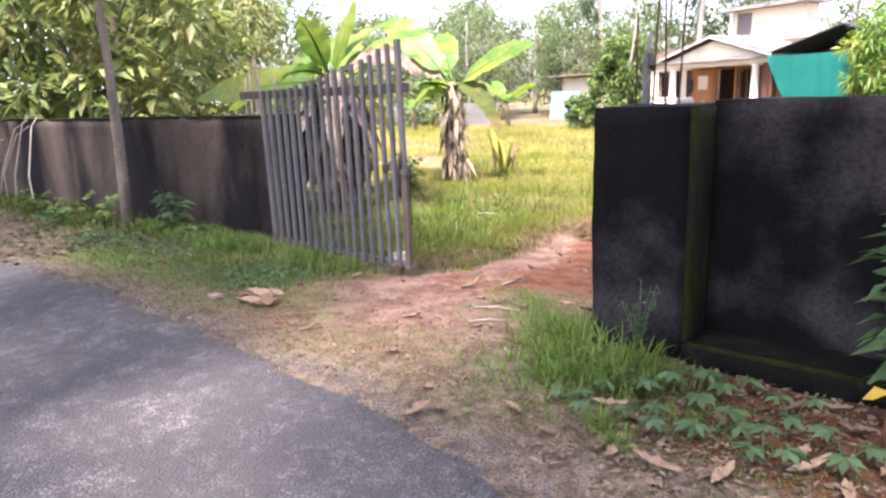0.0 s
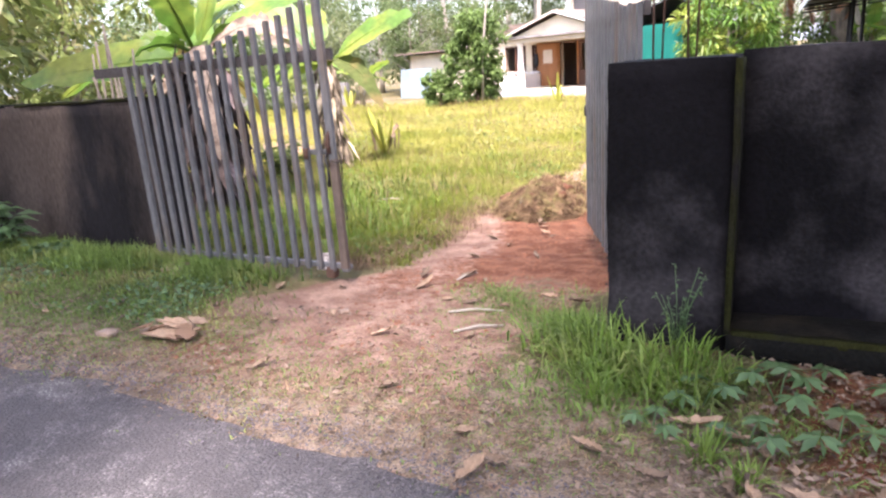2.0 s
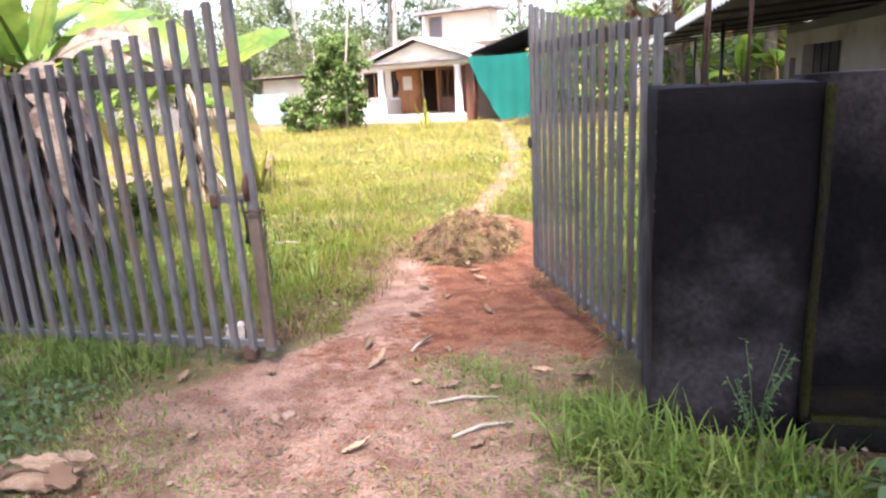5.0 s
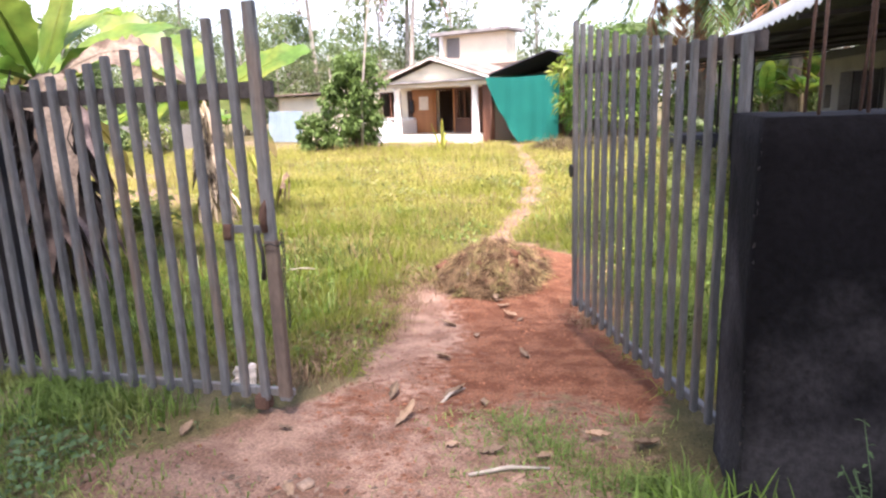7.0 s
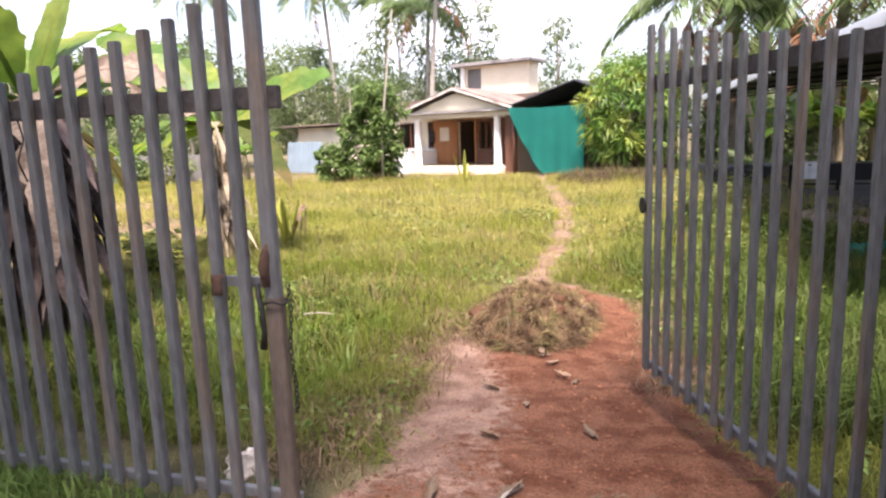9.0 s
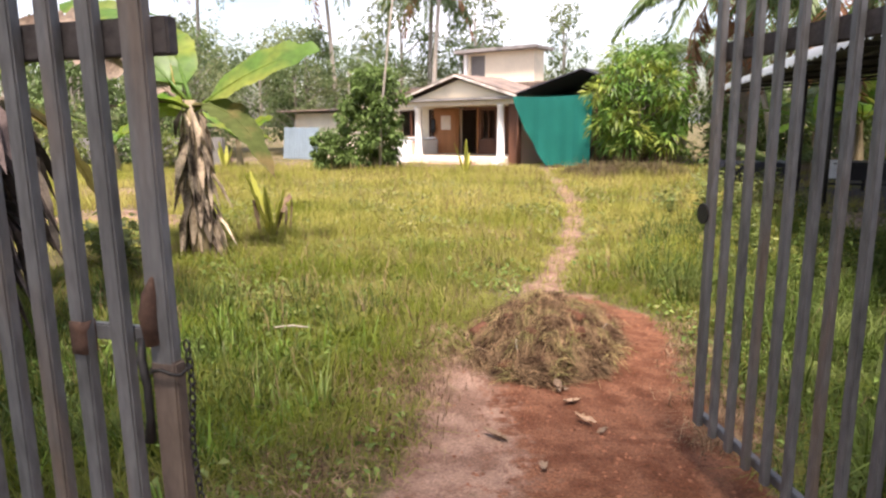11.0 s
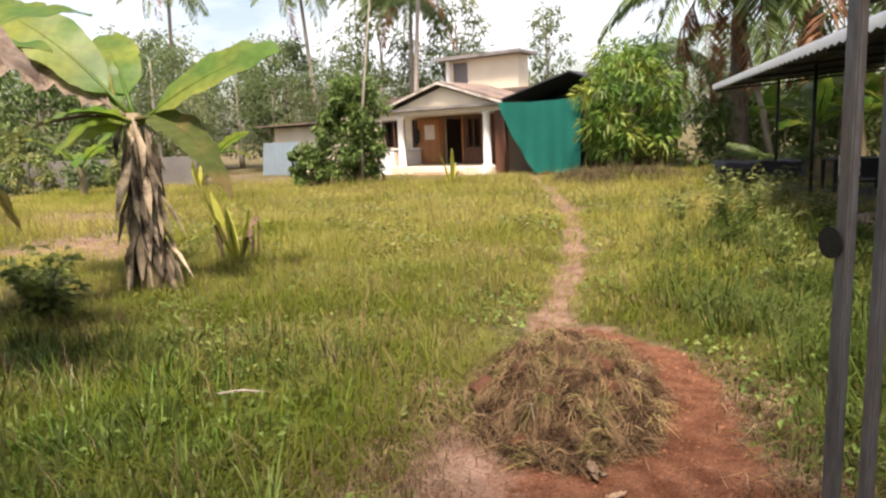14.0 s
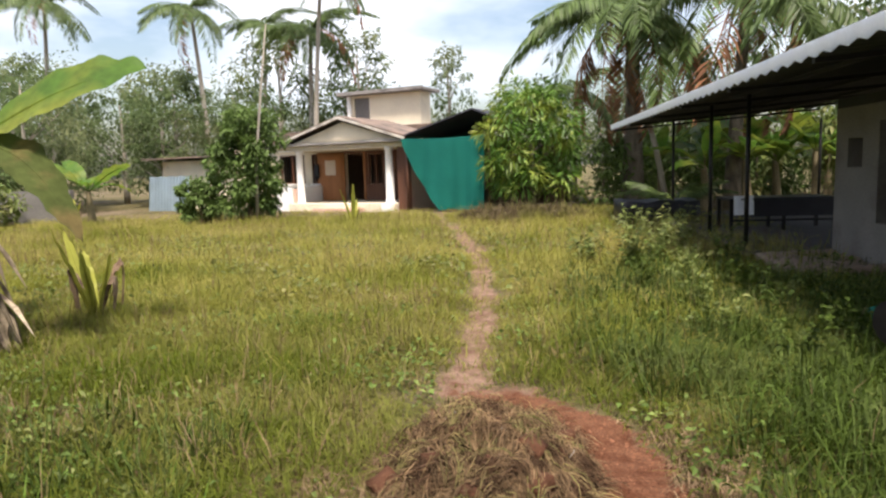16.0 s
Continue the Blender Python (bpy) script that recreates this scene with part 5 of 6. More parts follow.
    # beyond y = 15 trunks switch to the paler bark to imitate haze
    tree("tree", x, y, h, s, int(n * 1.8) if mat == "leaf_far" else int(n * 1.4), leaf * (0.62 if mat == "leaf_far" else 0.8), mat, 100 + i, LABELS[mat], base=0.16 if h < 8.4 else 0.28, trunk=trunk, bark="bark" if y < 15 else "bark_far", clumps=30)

for i in range(11):
    bx, by = -46 + 1.9 * i + 0.6 * math.sin(3 * i), 33 + 4.5 * math.sin(1.7 * i) + (4 if i > 12 else 0)
    tree("hedge_bush", bx, by, 2.6 + 0.8 * math.sin(2.2 * i), 2.0, 1500, 0.3, ("leaf_mid", "leaf_far", "leaf_light")[i % 3], 600 + i, "leafy bush in the hedge behind the far wall", base=0.1, trunk=0.06, clumps=18, category="bush")
for i in range(9):
    bx, by = 2.0 + 1.6 * i, 34 + 2.0 * math.sin(2.1 * i)
    tree("hedge_bush", bx, by, 3.2 + 0.8 * math.sin(1.2 * i), 1.9, 1500, 0.3, ("leaf_mid", "leaf_dark", "leaf_light")[i % 3], 640 + i, "leafy bush in the grove behind the shed", base=0.1, trunk=0.06, clumps=18, category="bush")

palm(0.75, 28.5, 6.7, 1, "old coconut palm with withered red fronds", 28, 4.6, 0.30, (-0.1, -0.3), 9, "bark", 1.5)
palm(3.6, 27.0, 6.9, 2, "tall coconut palm behind the shed", 26, 4.6, 0.22, (0.3, -0.2), 4)
palm(5.4, 20.0, 6.0, 12, "coconut palm leaning over the shed roof", 18, 5.0, 0.2, (0.4, -0.4), 1)
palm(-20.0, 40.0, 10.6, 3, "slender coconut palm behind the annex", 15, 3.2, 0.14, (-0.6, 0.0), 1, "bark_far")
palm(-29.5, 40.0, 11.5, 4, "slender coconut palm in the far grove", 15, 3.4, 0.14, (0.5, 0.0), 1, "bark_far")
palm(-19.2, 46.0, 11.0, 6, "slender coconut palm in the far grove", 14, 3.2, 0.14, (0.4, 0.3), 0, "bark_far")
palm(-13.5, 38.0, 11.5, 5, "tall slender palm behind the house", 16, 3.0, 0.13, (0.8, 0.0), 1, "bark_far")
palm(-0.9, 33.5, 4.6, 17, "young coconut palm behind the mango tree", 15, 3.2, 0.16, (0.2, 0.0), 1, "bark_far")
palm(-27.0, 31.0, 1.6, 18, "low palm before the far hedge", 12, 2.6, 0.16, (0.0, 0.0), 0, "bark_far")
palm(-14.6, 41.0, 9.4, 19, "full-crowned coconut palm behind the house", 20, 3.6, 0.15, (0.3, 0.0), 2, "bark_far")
leaner = thing("leaning_trunk", pose(1.6, 27.0, -0.3), "thin pale trunk leaning against the old palm", "tree trunk")
tube("trunk", [(0, 0, 0), (-0.35, 0.2, 2.0), (-1.0, 0.5, 4.6)], [0.11, 0.09, 0.05], "bark_far", leaner, 10)
low_palm = thing("palm_shoot", pose(1.3, 25.0, -0.3), "young palm with arching fronds behind the shed posts", "palm")
for i in range(8):
    f = part("frond", PALM_FRONDS[i % 3], "palm_leaf", low_palm)
    f.matrix_basis = pose(0, 0, 0.1, 0, 0, 47 * i) @ pose(0, 0, 0, 0, -38, 0) @ Matrix.Scale(0.62, 4)
for i, (x, y, h) in enumerate(((2.6, 26.4, 1.5), (3.7, 26.0, 1.8), (4.8, 26.6, 1.6), (5.8, 26.2, 1.9), (6.8, 26.8, 1.7), (3.1, 28.4, 2.0), (4.4, 28.6, 2.1), (5.6, 28.8, 2.0), (7.2, 28.6, 2.2), (1.9, 29.6, 1.8), (8.2, 26.6, 1.9), (-20.6, 22.5, 1.2), (-17.6, 25.6, 1.3))):
    rng = np.random.default_rng(300 + i)
    banana(x, y, h, [(51 * j + rng.uniform(-15, 15), rng.uniform(1.5, 2.2), 0.55, rng.uniform(0.5, 1.2), rng.uniform(0.4, 0.7), "banana_leaf") for j in range(7)], 0, 310 + 12 * i, "leafy banana plant in the grove")

far_wall = part("garden_wall", rough_block(-42, -19.2, 26.9, 27.1, -0.4, 0.95, 15, 0.35, 0.02, False), "far_wall")
tagged(far_wall, "low grey block wall at the far side of the yard", "wall", kind="structure")

for i, (x, y, h, sp, mat) in enumerate(((-21.2, 25.6, 1.5, 0.9, "leaf_light"), (-23.4, 25.9, 1.2, 1.0, "leaf_mid"), (-25.8, 25.4, 1.6, 1.0, "leaf_light"), (-28.4, 25.8, 1.3, 1.1, "leaf_mid"), (-31.0, 25.5, 1.5, 1.2, "leaf_light"), (-0.3, 28.3, 2.5, 1.2, "leaf_dark"))):
    tree("shrub", x, y, h, sp, 900, 0.24, mat, 660 + i, "loose leafy shrub before the far wall" if x < -10 else "dark shrub beside the mango tree", base=0.1, trunk=0.04, clumps=16, category="shrub")

# roadside trees whose crowns hang over the lane
for i, (x, y, h, sp, ln) in enumerate(((-16.0, -4.0, 9.0, 3.4, 3.6), (-11.6, -4.2, 9.0, 3.4, 4.4), (-7.4, -4.0, 9.5, 3.4, 5.9), (-3.2, -4.3, 9.0, 3.4, 6.1), (2.0, -4.0, 9.0, 3.6, 5.4), (6.2, -4.2, 9.0, 3.4, 4.0))):
    tree("roadside_tree", x, y, h, sp, 2300, 0.42, "leaf_mid", 900 + i, "leafy roadside tree leaning over the lane", base=0.5, trunk=0.17, lean=(0.0, ln), clumps=30)

# trees along the near wall
sticks = thing("stick_bundle", pose(-7.35, 4.92, -0.3), "bundle of dry sticks leaning behind the compound wall", "sticks")
for i in range(8):
    dx, top = 0.07 * i, 2.1 + 0.28 * math.sin(2.7 * i)
    tube("stick", [(dx, 0, 0), (dx + 0.05 * math.sin(i), 0.03 * (i % 3), 1.0), (dx + 0.11 * math.sin(1.9 * i + 1), 0.06 * (i % 2), top)], [0.02, 0.017, 0.010], "bark", sticks, 6)
verge_tree = tree("verge_tree", -8.85, 3.95, 6.0, 1.5, 900, 0.24, "leaf_light", 31, "slim tree with a pale stained trunk on the verge", base=0.6, trunk=0.066, clumps=14)
dry_vine = thing("dry_vines", pose(-14.1, 4.1, -0.1), "bare pale hanging vines over the wall", "vine")
for i, (dx, dz) in enumerate(((0, 1.3), (0.75, 1.4), (1.5, 1.35), (0.1, 1.2))):
    tube("vine", [(dx + 0.12 * i, -0.1, 0), (dx * 0.9 - 0.1, 0.05, 0.5), (0.8 + (dx - 0.8) * 0.55, 0.25, dz), (0.8 + (dx - 0.8) * 0.3, 0.42, dz + 0.15)], [0.018, 0.016, 0.014, 0.010], "bark_far", dry_vine, 6)


def leafy_weed(name, x, y, height, n, leaf, mat, seed, label, spread=0.25, narrow=0.4, category="weed"):
    rng = np.random.default_rng(seed)
    t = thing(name, pose(x, y, float(land(x, y)) - 0.01), label, category)
    b, w = [], []
    for s in range(max(2, n // 14)):
        a = rng.uniform(0, 6.28)
        tip = np.array([math.cos(a) * spread * rng.uniform(0.3, 1), math.sin(a) * spread * rng.uniform(0.3, 1), height * rng.uniform(0.6, 1)])
        tube("stem", [(0, 0, 0), tip * (0.4, 0.4, 0.6), tip], [0.005 * height, 0.004 * height, 0.0015], mat, t, 5)
        for j in range(14):
            k = rng.uniform(0.3, 1)
            b.append(tip * (k ** 1.4, k ** 1.4, k))
            aa = rng.uniform(0, 6.28)
            w.append((math.cos(aa), math.sin(aa), rng.uniform(-0.3, 0.5)))
    L = leaf * rng.uniform(0.6, 1.2, len(b))
    part("foliage", np_mesh("foliage", *leaves(np.array(b), np.array(w), L, L * narrow, rng)), mat, t)
    return t


leafy_weed("shrub", -8.0, 4.15, 0.62, 70, 0.24, "weed", 1, "young broad-leaved shrub at the foot of the wall", 0.22, 0.3, "shrub")
for i, (x, y, h, sp, mat) in enumerate(((-9.6, 3.9, 0.4, 0.35, "leaf_dark"), (-10.3, 3.8, 0.45, 0.4, "leaf_dark"), (-9.9, 3.4, 0.25, 0.3, "weed"), (-7.2, 4.0, 0.28, 0.3, "weed"), (-11.2, 3.7, 0.5, 0.4, "leaf_dark"))):
    leafy_weed("weed", x, y, h, 60, 0.14, mat, 20 + i, "low green weeds along the wall", sp, 0.45)
leafy_weed("wall_weed", -1.5, 3.5, 0.5, 150, 0.032, "weed", 41, "spindly weed growing against the gate pillar", 0.15, 0.35)
leafy_weed("tall_weed", -0.22, 3.4, 1.15, 150, 0.22, "weed", 42, "tall weed with drooping leaflets beside the wall", 0.22, 0.3)


def lobed_leaf(name, x, y, h, r, turn, mat, seed, label):
    """A cassava-like weed: a stalk with a leaf of finger lobes."""
    rng = np.random.default_rng(seed)
    t = thing(name, pose(x, y, float(land(x, y)) - 0.01, 0, 0, turn), label, "weed")
    for s in range(3):
        a = 2.1 * s + rng.uniform(-0.4, 0.4)
        tip = np.array([math.cos(a) * r * 0.9, math.sin(a) * r * 0.9, h * rng.uniform(0.7, 1.1)])
        tube("stalk", [(0, 0, 0), tip * (0.5, 0.5, 0.8), tip], [0.005, 0.004, 0.003], "weed", t, 5)
        n = 7
        ang = a + np.linspace(-2.2, 2.2, n)
        way = np.stack([np.cos(ang), np.sin(ang), np.full(n, -0.08)], 1)
        L = r * (1.0 - 0.12 * np.abs(np.linspace(-2.2, 2.2, n)))
        part("leaf", np_mesh("leaf", *leaves(np.repeat(tip[None], n, 0), way, L, L * 0.38, rng, 0.1, 0.2)), mat, t)


for i, (x, y, h, r) in enumerate(((-1.35, 3.0, 0.16, 0.15), (-1.05, 3.15, 0.18, 0.17), (-0.85, 2.85, 0.14, 0.17), (-0.6, 3.1, 0.2, 0.15), (-1.15, 2.75, 0.12, 0.14), (-0.62, 2.72, 0.15, 0.15), (-0.95, 3.35, 0.15, 0.16), (-1.5, 2.75, 0.1, 0.12), (-0.35, 2.9, 0.14, 0.15))):
    lobed_leaf("lobed_weed", x, y, h * 0.8, r * 0.68, 47 * i, "weed", 500 + i, "low weed with blue-green finger leaves on the verge")
yl = thing("yellow_leaved_plant", pose(-0.25, 3.05, -0.02), "small plant with two yellow leaves", "plant")
tube("stem", [(0, 0, 0), (0.01, 0.02, 0.3)], [0.012, 0.008], "wood_dark", yl, 6)
rng = np.random.default_rng(3)
part("leaf", np_mesh("leaf", *leaves(np.array([(0.01, 0.02, 0.30)] * 2), np.array([(-1, 0.3, -0.4), (0.6, -0.5, -0.6)]), 0.12, 0.06, rng)), "yellow_leaf", yl, "yellow leaf")


def shoot(x, y, height, n, seed, mat, label, drooped=3):
    """A coconut seedling: a fan of narrow upright leaves and a few withered ones hanging over."""
    rng = np.random.default_rng(seed)
    t = thing("coconut_seedling", pose(x, y, float(land(x, y)) - 0.02), label, "seedling")
    for i in range(n):
        big_leaf("leaf", t, (0, 0, 0), radians(360 / n * i + rng.uniform(-20, 20)), height * rng.uniform(0.22, 0.42), height * 0.13, rng.uniform(2.6, 3.2), rng.uniform(0.4, 0.8), mat, seed + i, 0.12, "upright yellow-green leaf", 0.1, rng.uniform(-0.7, 0.7))
    for i in range(drooped):
        big_leaf("withered_leaf", t, (0, 0, 0), radians((8, 172, 40)[i % 3]), height * (0.62 + 0.1 * i), height * 0.16, 3.0, 3.2, "dead_leaf", seed + 40 + i, 0.4, "withered drooping leaf", 0.2, 0.5)


shoot(-8.0, 11.5, 1.2, 6, 700, "shoot", "yellow-green coconut seedling with withered leaves", 3)
shoot(-8.1, 23.7, 1.15, 5, 720, "shoot", "pale coconut seedling before the porch", 1)
shoot(-17.5, 24.5, 1.3, 4, 740, "shoot", "pale coconut seedling in the far grass", 1)
for i, (x, y, h, sp) in enumerate(((-1.75, 14.2, 1.15, 0.6), (-1.35, 14.6, 0.95, 0.5), (-2.3, 14.9, 0.7, 0.5), (-0.6, 16.5, 0.9, 0.6))):
    leafy_weed("yard_weed", x, y, h, 260, 0.12, "leaf_light", 800 + i, "thin tall weed in the grass beside the path", sp, 0.4)
for i in range(16):
    x, y = -0.3 - 1.7 * ((i * 0.618) % 1), 9.3 + 0.42 * i
    leafy_weed("yard_weed", x, y, 0.5 + 0.3 * ((i * 0.37) % 1), 150, 0.075, "rank" if i % 3 else "leaf_light", 840 + i, "low bushy weed in the rank grass", 0.38, 0.45)
for i, (x, y, h, sp) in enumerate(((-8.3, 7.0, 0.6, 0.45), (-8.9, 9.4, 0.75, 0.5), (-8.3, 8.8, 0.7, 0.4))):
    leafy_weed("yard_weed", x, y, h, 200, 0.16, "leaf_light", 820 + i, "leafy weed at the foot of the banana plants", sp, 0.5)


# ---- heap of pulled grass ----
HEAP_X, HEAP_Y = -3.58, 7.98
heap = thing("grass_heap", pose(HEAP_X, HEAP_Y, -0.29), "heap of pulled dry grass and roots on red earth", "heap")


def mound(x, y):
    """The height of the heap at a place: low and lumpy, steeper towards the lane."""
    q = np.sqrt((x / 0.60) ** 2 + (y / 1.0) ** 2)
    body = 0.17 * (1 - smooth(0.2, 1.1, q)) + 0.09 * np.exp(-((x - 0.05) / 0.26) ** 2 - ((y + 0.3) / 0.3) ** 2) + 0.06 * np.exp(-((x + 0.08) / 0.22) ** 2 - ((y - 0.45) / 0.25) ** 2)
    return body * (1 + 0.3 * lump(x, y, 6.0) + 0.3 * lump(x, y, 11.0, 3)) - 0.035 * smooth(0.85, 1.25, q)


gx, gy = np.meshgrid(np.linspace(-1.0, 1.0, 56), np.linspace(-1.25, 1.25, 56))
hv = np.stack([gx, gy, mound(gx, gy)], -1).reshape(-1, 3)
hi = (np.arange(55)[:, None] * 56 + np.arange(55)).ravel()
part("mound", np_mesh("mound", hv, np.concatenate([np.stack([hi, hi + 1, hi + 57], 1), np.stack([hi, hi + 57, hi + 56], 1)]), True), "heap_core", heap, "brown core of roots and soil")


def stalks(x, y, turn, bend, length, width, up, rng):
    """Stalks of three bent pieces that lie over the heap."""
    n, rows = len(x), []
    for k in range(4):
        rows.append(np.stack([x, y, mound(x, y) + 0.006 + up * (0.3, 1.0, 1.1, 0.5)[k] + rng.normal(0, 0.008, n)], 1))
        x, y = x + np.cos(turn + bend * k) * length / 3, y + np.sin(turn + bend * k) * length / 3
    w = width[:, None] * np.stack([-np.sin(turn), np.cos(turn), rng.normal(0, 0.6, n)], 1)
    v = np.stack([q + g * w * (1.0, 1.0, 0.8, 0.3)[k] for k, q in enumerate(rows) for g in (-0.5, 0.5)], 1).reshape(-1, 3)
    t = np.array([p for k in range(3) for p in ((2 * k, 2 * k + 1, 2 * k + 3), (2 * k, 2 * k + 3, 2 * k + 2))])
    return v, (np.arange(n)[:, None, None] * 8 + t).reshape(-1, 3)


def tangle(n, reach, seed, long, wide, loft):
    """Stalks that lie every way."""
    rng = np.random.default_rng(seed)
    a, r = rng.uniform(0, 2 * math.pi, n), np.sqrt(rng.uniform(0, 1, n)) * reach
    return stalks(0.60 * r * np.cos(a), 0.98 * r * np.sin(a), rng.uniform(0, 2 * math.pi, n), rng.normal(0, 0.8, n), rng.uniform(*long, n), rng.uniform(*wide, n), np.abs(rng.normal(0, loft, n)), rng)


def bunches(count, per, reach, seed, long, wide, loft):
    """Pulled handfuls of grass: each lies one way and splays out from its roots."""
    rng = np.random.default_rng(seed)
    a, r = rng.uniform(0, 2 * math.pi, count), np.sqrt(rng.uniform(0, 1, count)) * reach
    way = rng.uniform(0, 2 * math.pi, count)
    k = np.repeat(np.arange(count), per)
    n = len(k)
    x = (0.58 * r * np.cos(a))[k] + rng.normal(0, 0.022, n)
    y = (0.95 * r * np.sin(a))[k] + rng.normal(0, 0.022, n)
    return stalks(x, y, way[k] + rng.normal(0, 0.38, n), rng.normal(0, 0.3, n), rng.uniform(*long, n), rng.uniform(*wide, n), np.abs(rng.normal(loft, loft * 0.7, n)), rng)


part("straw", np_mesh("straw", *tangle(9000, 1.0, 78, (0.06, 0.22), (0.002, 0.006), 0.025)), "heap_straw", heap, "tangled dry stalks")
part("pulled_grass", np_mesh("pulled_grass", *bunches(230, 46, 1.0, 81, (0.10, 0.26), (0.0018, 0.0045), 0.04)), "heap_straw", heap, "dry handfuls of pulled grass")
part("wilting_grass", np_mesh("wilting_grass", *bunches(42, 34, 1.02, 82, (0.10, 0.26), (0.002, 0.005), 0.05)), "heap_green", heap, "half-green handfuls of pulled grass")
part("loose_straw", np_mesh("loose_straw", *tangle(4200, 1.7, 79, (0.06, 0.24), (0.002, 0.005), 0.010)), "heap_straw", heap, "scattered dry stalks at the foot of the heap")
for i in range(22):
    a, r = 2.4 * i + 0.4, 0.92 * math.sqrt((i + 0.5) / 22)
    hx, hy, size = 0.56 * r * math.cos(a), 0.92 * r * math.sin(a), 0.034 + 0.009 * (i % 6)
    clod = part("root_clod", rough_block(-size, size, -0.8 * size, 0.8 * size, -0.6 * size, 0.6 * size, 200 + i, size * 0.5, size * 0.55), "clod", heap, "clod of red earth held by roots")
    clod.matrix_basis = pose(hx, hy, float(mound(hx, hy)) + 0.3 * size, 20 * math.sin(i), 15 * math.cos(2 * i), 50 * i)
for i in range(30):
    a, r = 2.4 * i, 0.85 * math.sqrt((i + 0.5) / 30)
    hx, hy, L = 0.60 * r * math.cos(a), 0.95 * r * math.sin(a), 0.10 + 0.014 * (i % 9)
    z = float(mound(hx, hy))
    tube("root", [(hx, hy, z), (hx + 0.5 * L * math.cos(5 * a), hy + 0.5 * L * math.sin(5 * a), z + 0.05), (hx + L * math.cos(5 * a + 0.5), hy + L * math.sin(5 * a + 0.5), z + 0.01)], [0.006, 0.005, 0.002], "bark_far" if i % 3 == 0 else "brush", heap, 5)


# ---- grass ----
def field(name, x0, x1, y0, y1, n, height, width, mat, label, seed, lean=0.45, thin=1.0):
    rng = np.random.default_rng(seed)
    x, y = rng.uniform(x0, x1, n), rng.uniform(y0, y1, n)
    patchy = 0.6 + 0.4 * lump(x, y, 0.9, seed)
    fade = smooth(y0, y0 + 3.5, y) if y0 > 8 and y1 < 18 else (1 - smooth(y1 - 3.5, y1, y) if y1 == 13.5 else 1.0)
    if mat == "rank":
        fade = smooth(x0, x0 + 1.8, x + 0.5 * lump(x, y, 1.1, 6)) * (1 - smooth(y1 - 4, y1, y + lump(x, y, 0.8, 7)))
    keep = rng.uniform(size=n) < fade * np.clip((1 - 1.05 * bare_mask(x, y)) * (0.45 + 0.75 * patchy) * thin, 0, 1)
    x, y, patchy = x[keep], y[keep], patchy[keep]
    tall = 0.5 + 0.5 * lump(x, y, 3.1, seed + 2)
    h = height * (0.22 + 0.65 * np.clip(patchy, 0, 1) ** 1.5 + 0.65 * tall ** 1.5) * rng.uniform(0.35, 1.3, len(x)) * (1 - 0.55 * bare_mask(x + 0.15, y)) * (1 - 0.5 * bare_mask(x - 0.2, y))
    z = land(x, y) - 0.01
    return tagged(part(name, np_mesh(name, *blades(np.stack([x, y, z], 1), h, width * rng.uniform(0.7, 1.3, len(x)), rng, lean)), mat), label, "grass", kind="stuff")


field("yard_grass", -9.5, 1.2, 4.9, 13.5, 135000, 0.24, 0.0075, "grass_near", "uncut yellow-green grass of the yard", 1, 1.25)
field("yard_grass", -12, 1.2, 9.0, 17, 95000, 0.30, 0.009, "grass", "uncut yellow-green grass of the yard", 2, 1.2)
field("yard_grass", -24, 2, 17, 27, 75000, 0.36, 0.013, "grass", "tall yellowing grass before the house", 3, 1.1)
field("yard_grass", -30, -12, 5.5, 17, 24000, 0.32, 0.02, "grass", "uncut grass beyond the banana plants", 4, 0.8)
field("seed_stalks", -9, 1.0, 6.0, 13, 5000, 0.42, 0.004, "straw", "thin pale seed stalks standing over the grass", 5, 0.4)
field("seed_stalks", -18, 1.5, 14, 26.5, 16000, 0.52, 0.006, "straw", "thin pale seed stalks standing over the grass", 6, 0.4)

field("yard_grass", -24, 2, 27, 31, 14000, 0.13, 0.02, "grass", "short trodden grass before the house", 7, 0.8, 0.6)
field("yard_grass", -2.9, 1.2, 5.6, 15.5, 80000, 0.40, 0.010, "rank", "dark rank grass beside the open gate leaf", 8, 0.9)
field("dry_undergrowth", -9, 1.0, 5, 12, 16000, 0.14, 0.006, "straw", "withered blades low in the grass", 9, 1.2)


def arched(base, heading, length, width, rise, sag):
    """Long grass blades that arch over: nine vertices and seven triangles each."""
    n = len(base)
    out = np.stack([np.cos(heading), np.sin(heading), np.zeros(n)], 1)
    side = np.stack([-np.sin(heading), np.cos(heading), np.zeros(n)], 1)
    L, w, e, g = length[:, None], width[:, None], rise[:, None], sag[:, None]
    rows = []
    for k, taper in ((0.0, 0.7), (0.35, 1.0), (0.65, 0.85), (0.85, 0.5)):
        c = base + out * L * k * np.cos(e) + np.array([0, 0, 1.0]) * L * (k * np.sin(e) - g * k * k)
        rows += [c - side * w * taper / 2, c + side * w * taper / 2]
    rows.append(base + out * L * np.cos(e) + np.array([0, 0, 1.0]) * L * (np.sin(e) - g))
    t = np.array([p for k in range(3) for p in ((2 * k, 2 * k + 1, 2 * k + 3), (2 * k, 2 * k + 3, 2 * k + 2))] + [(6, 7, 8)])
    return np.stack(rows, 1).reshape(-1, 3), (np.arange(n)[:, None, None] * 9 + t).reshape(-1, 3)


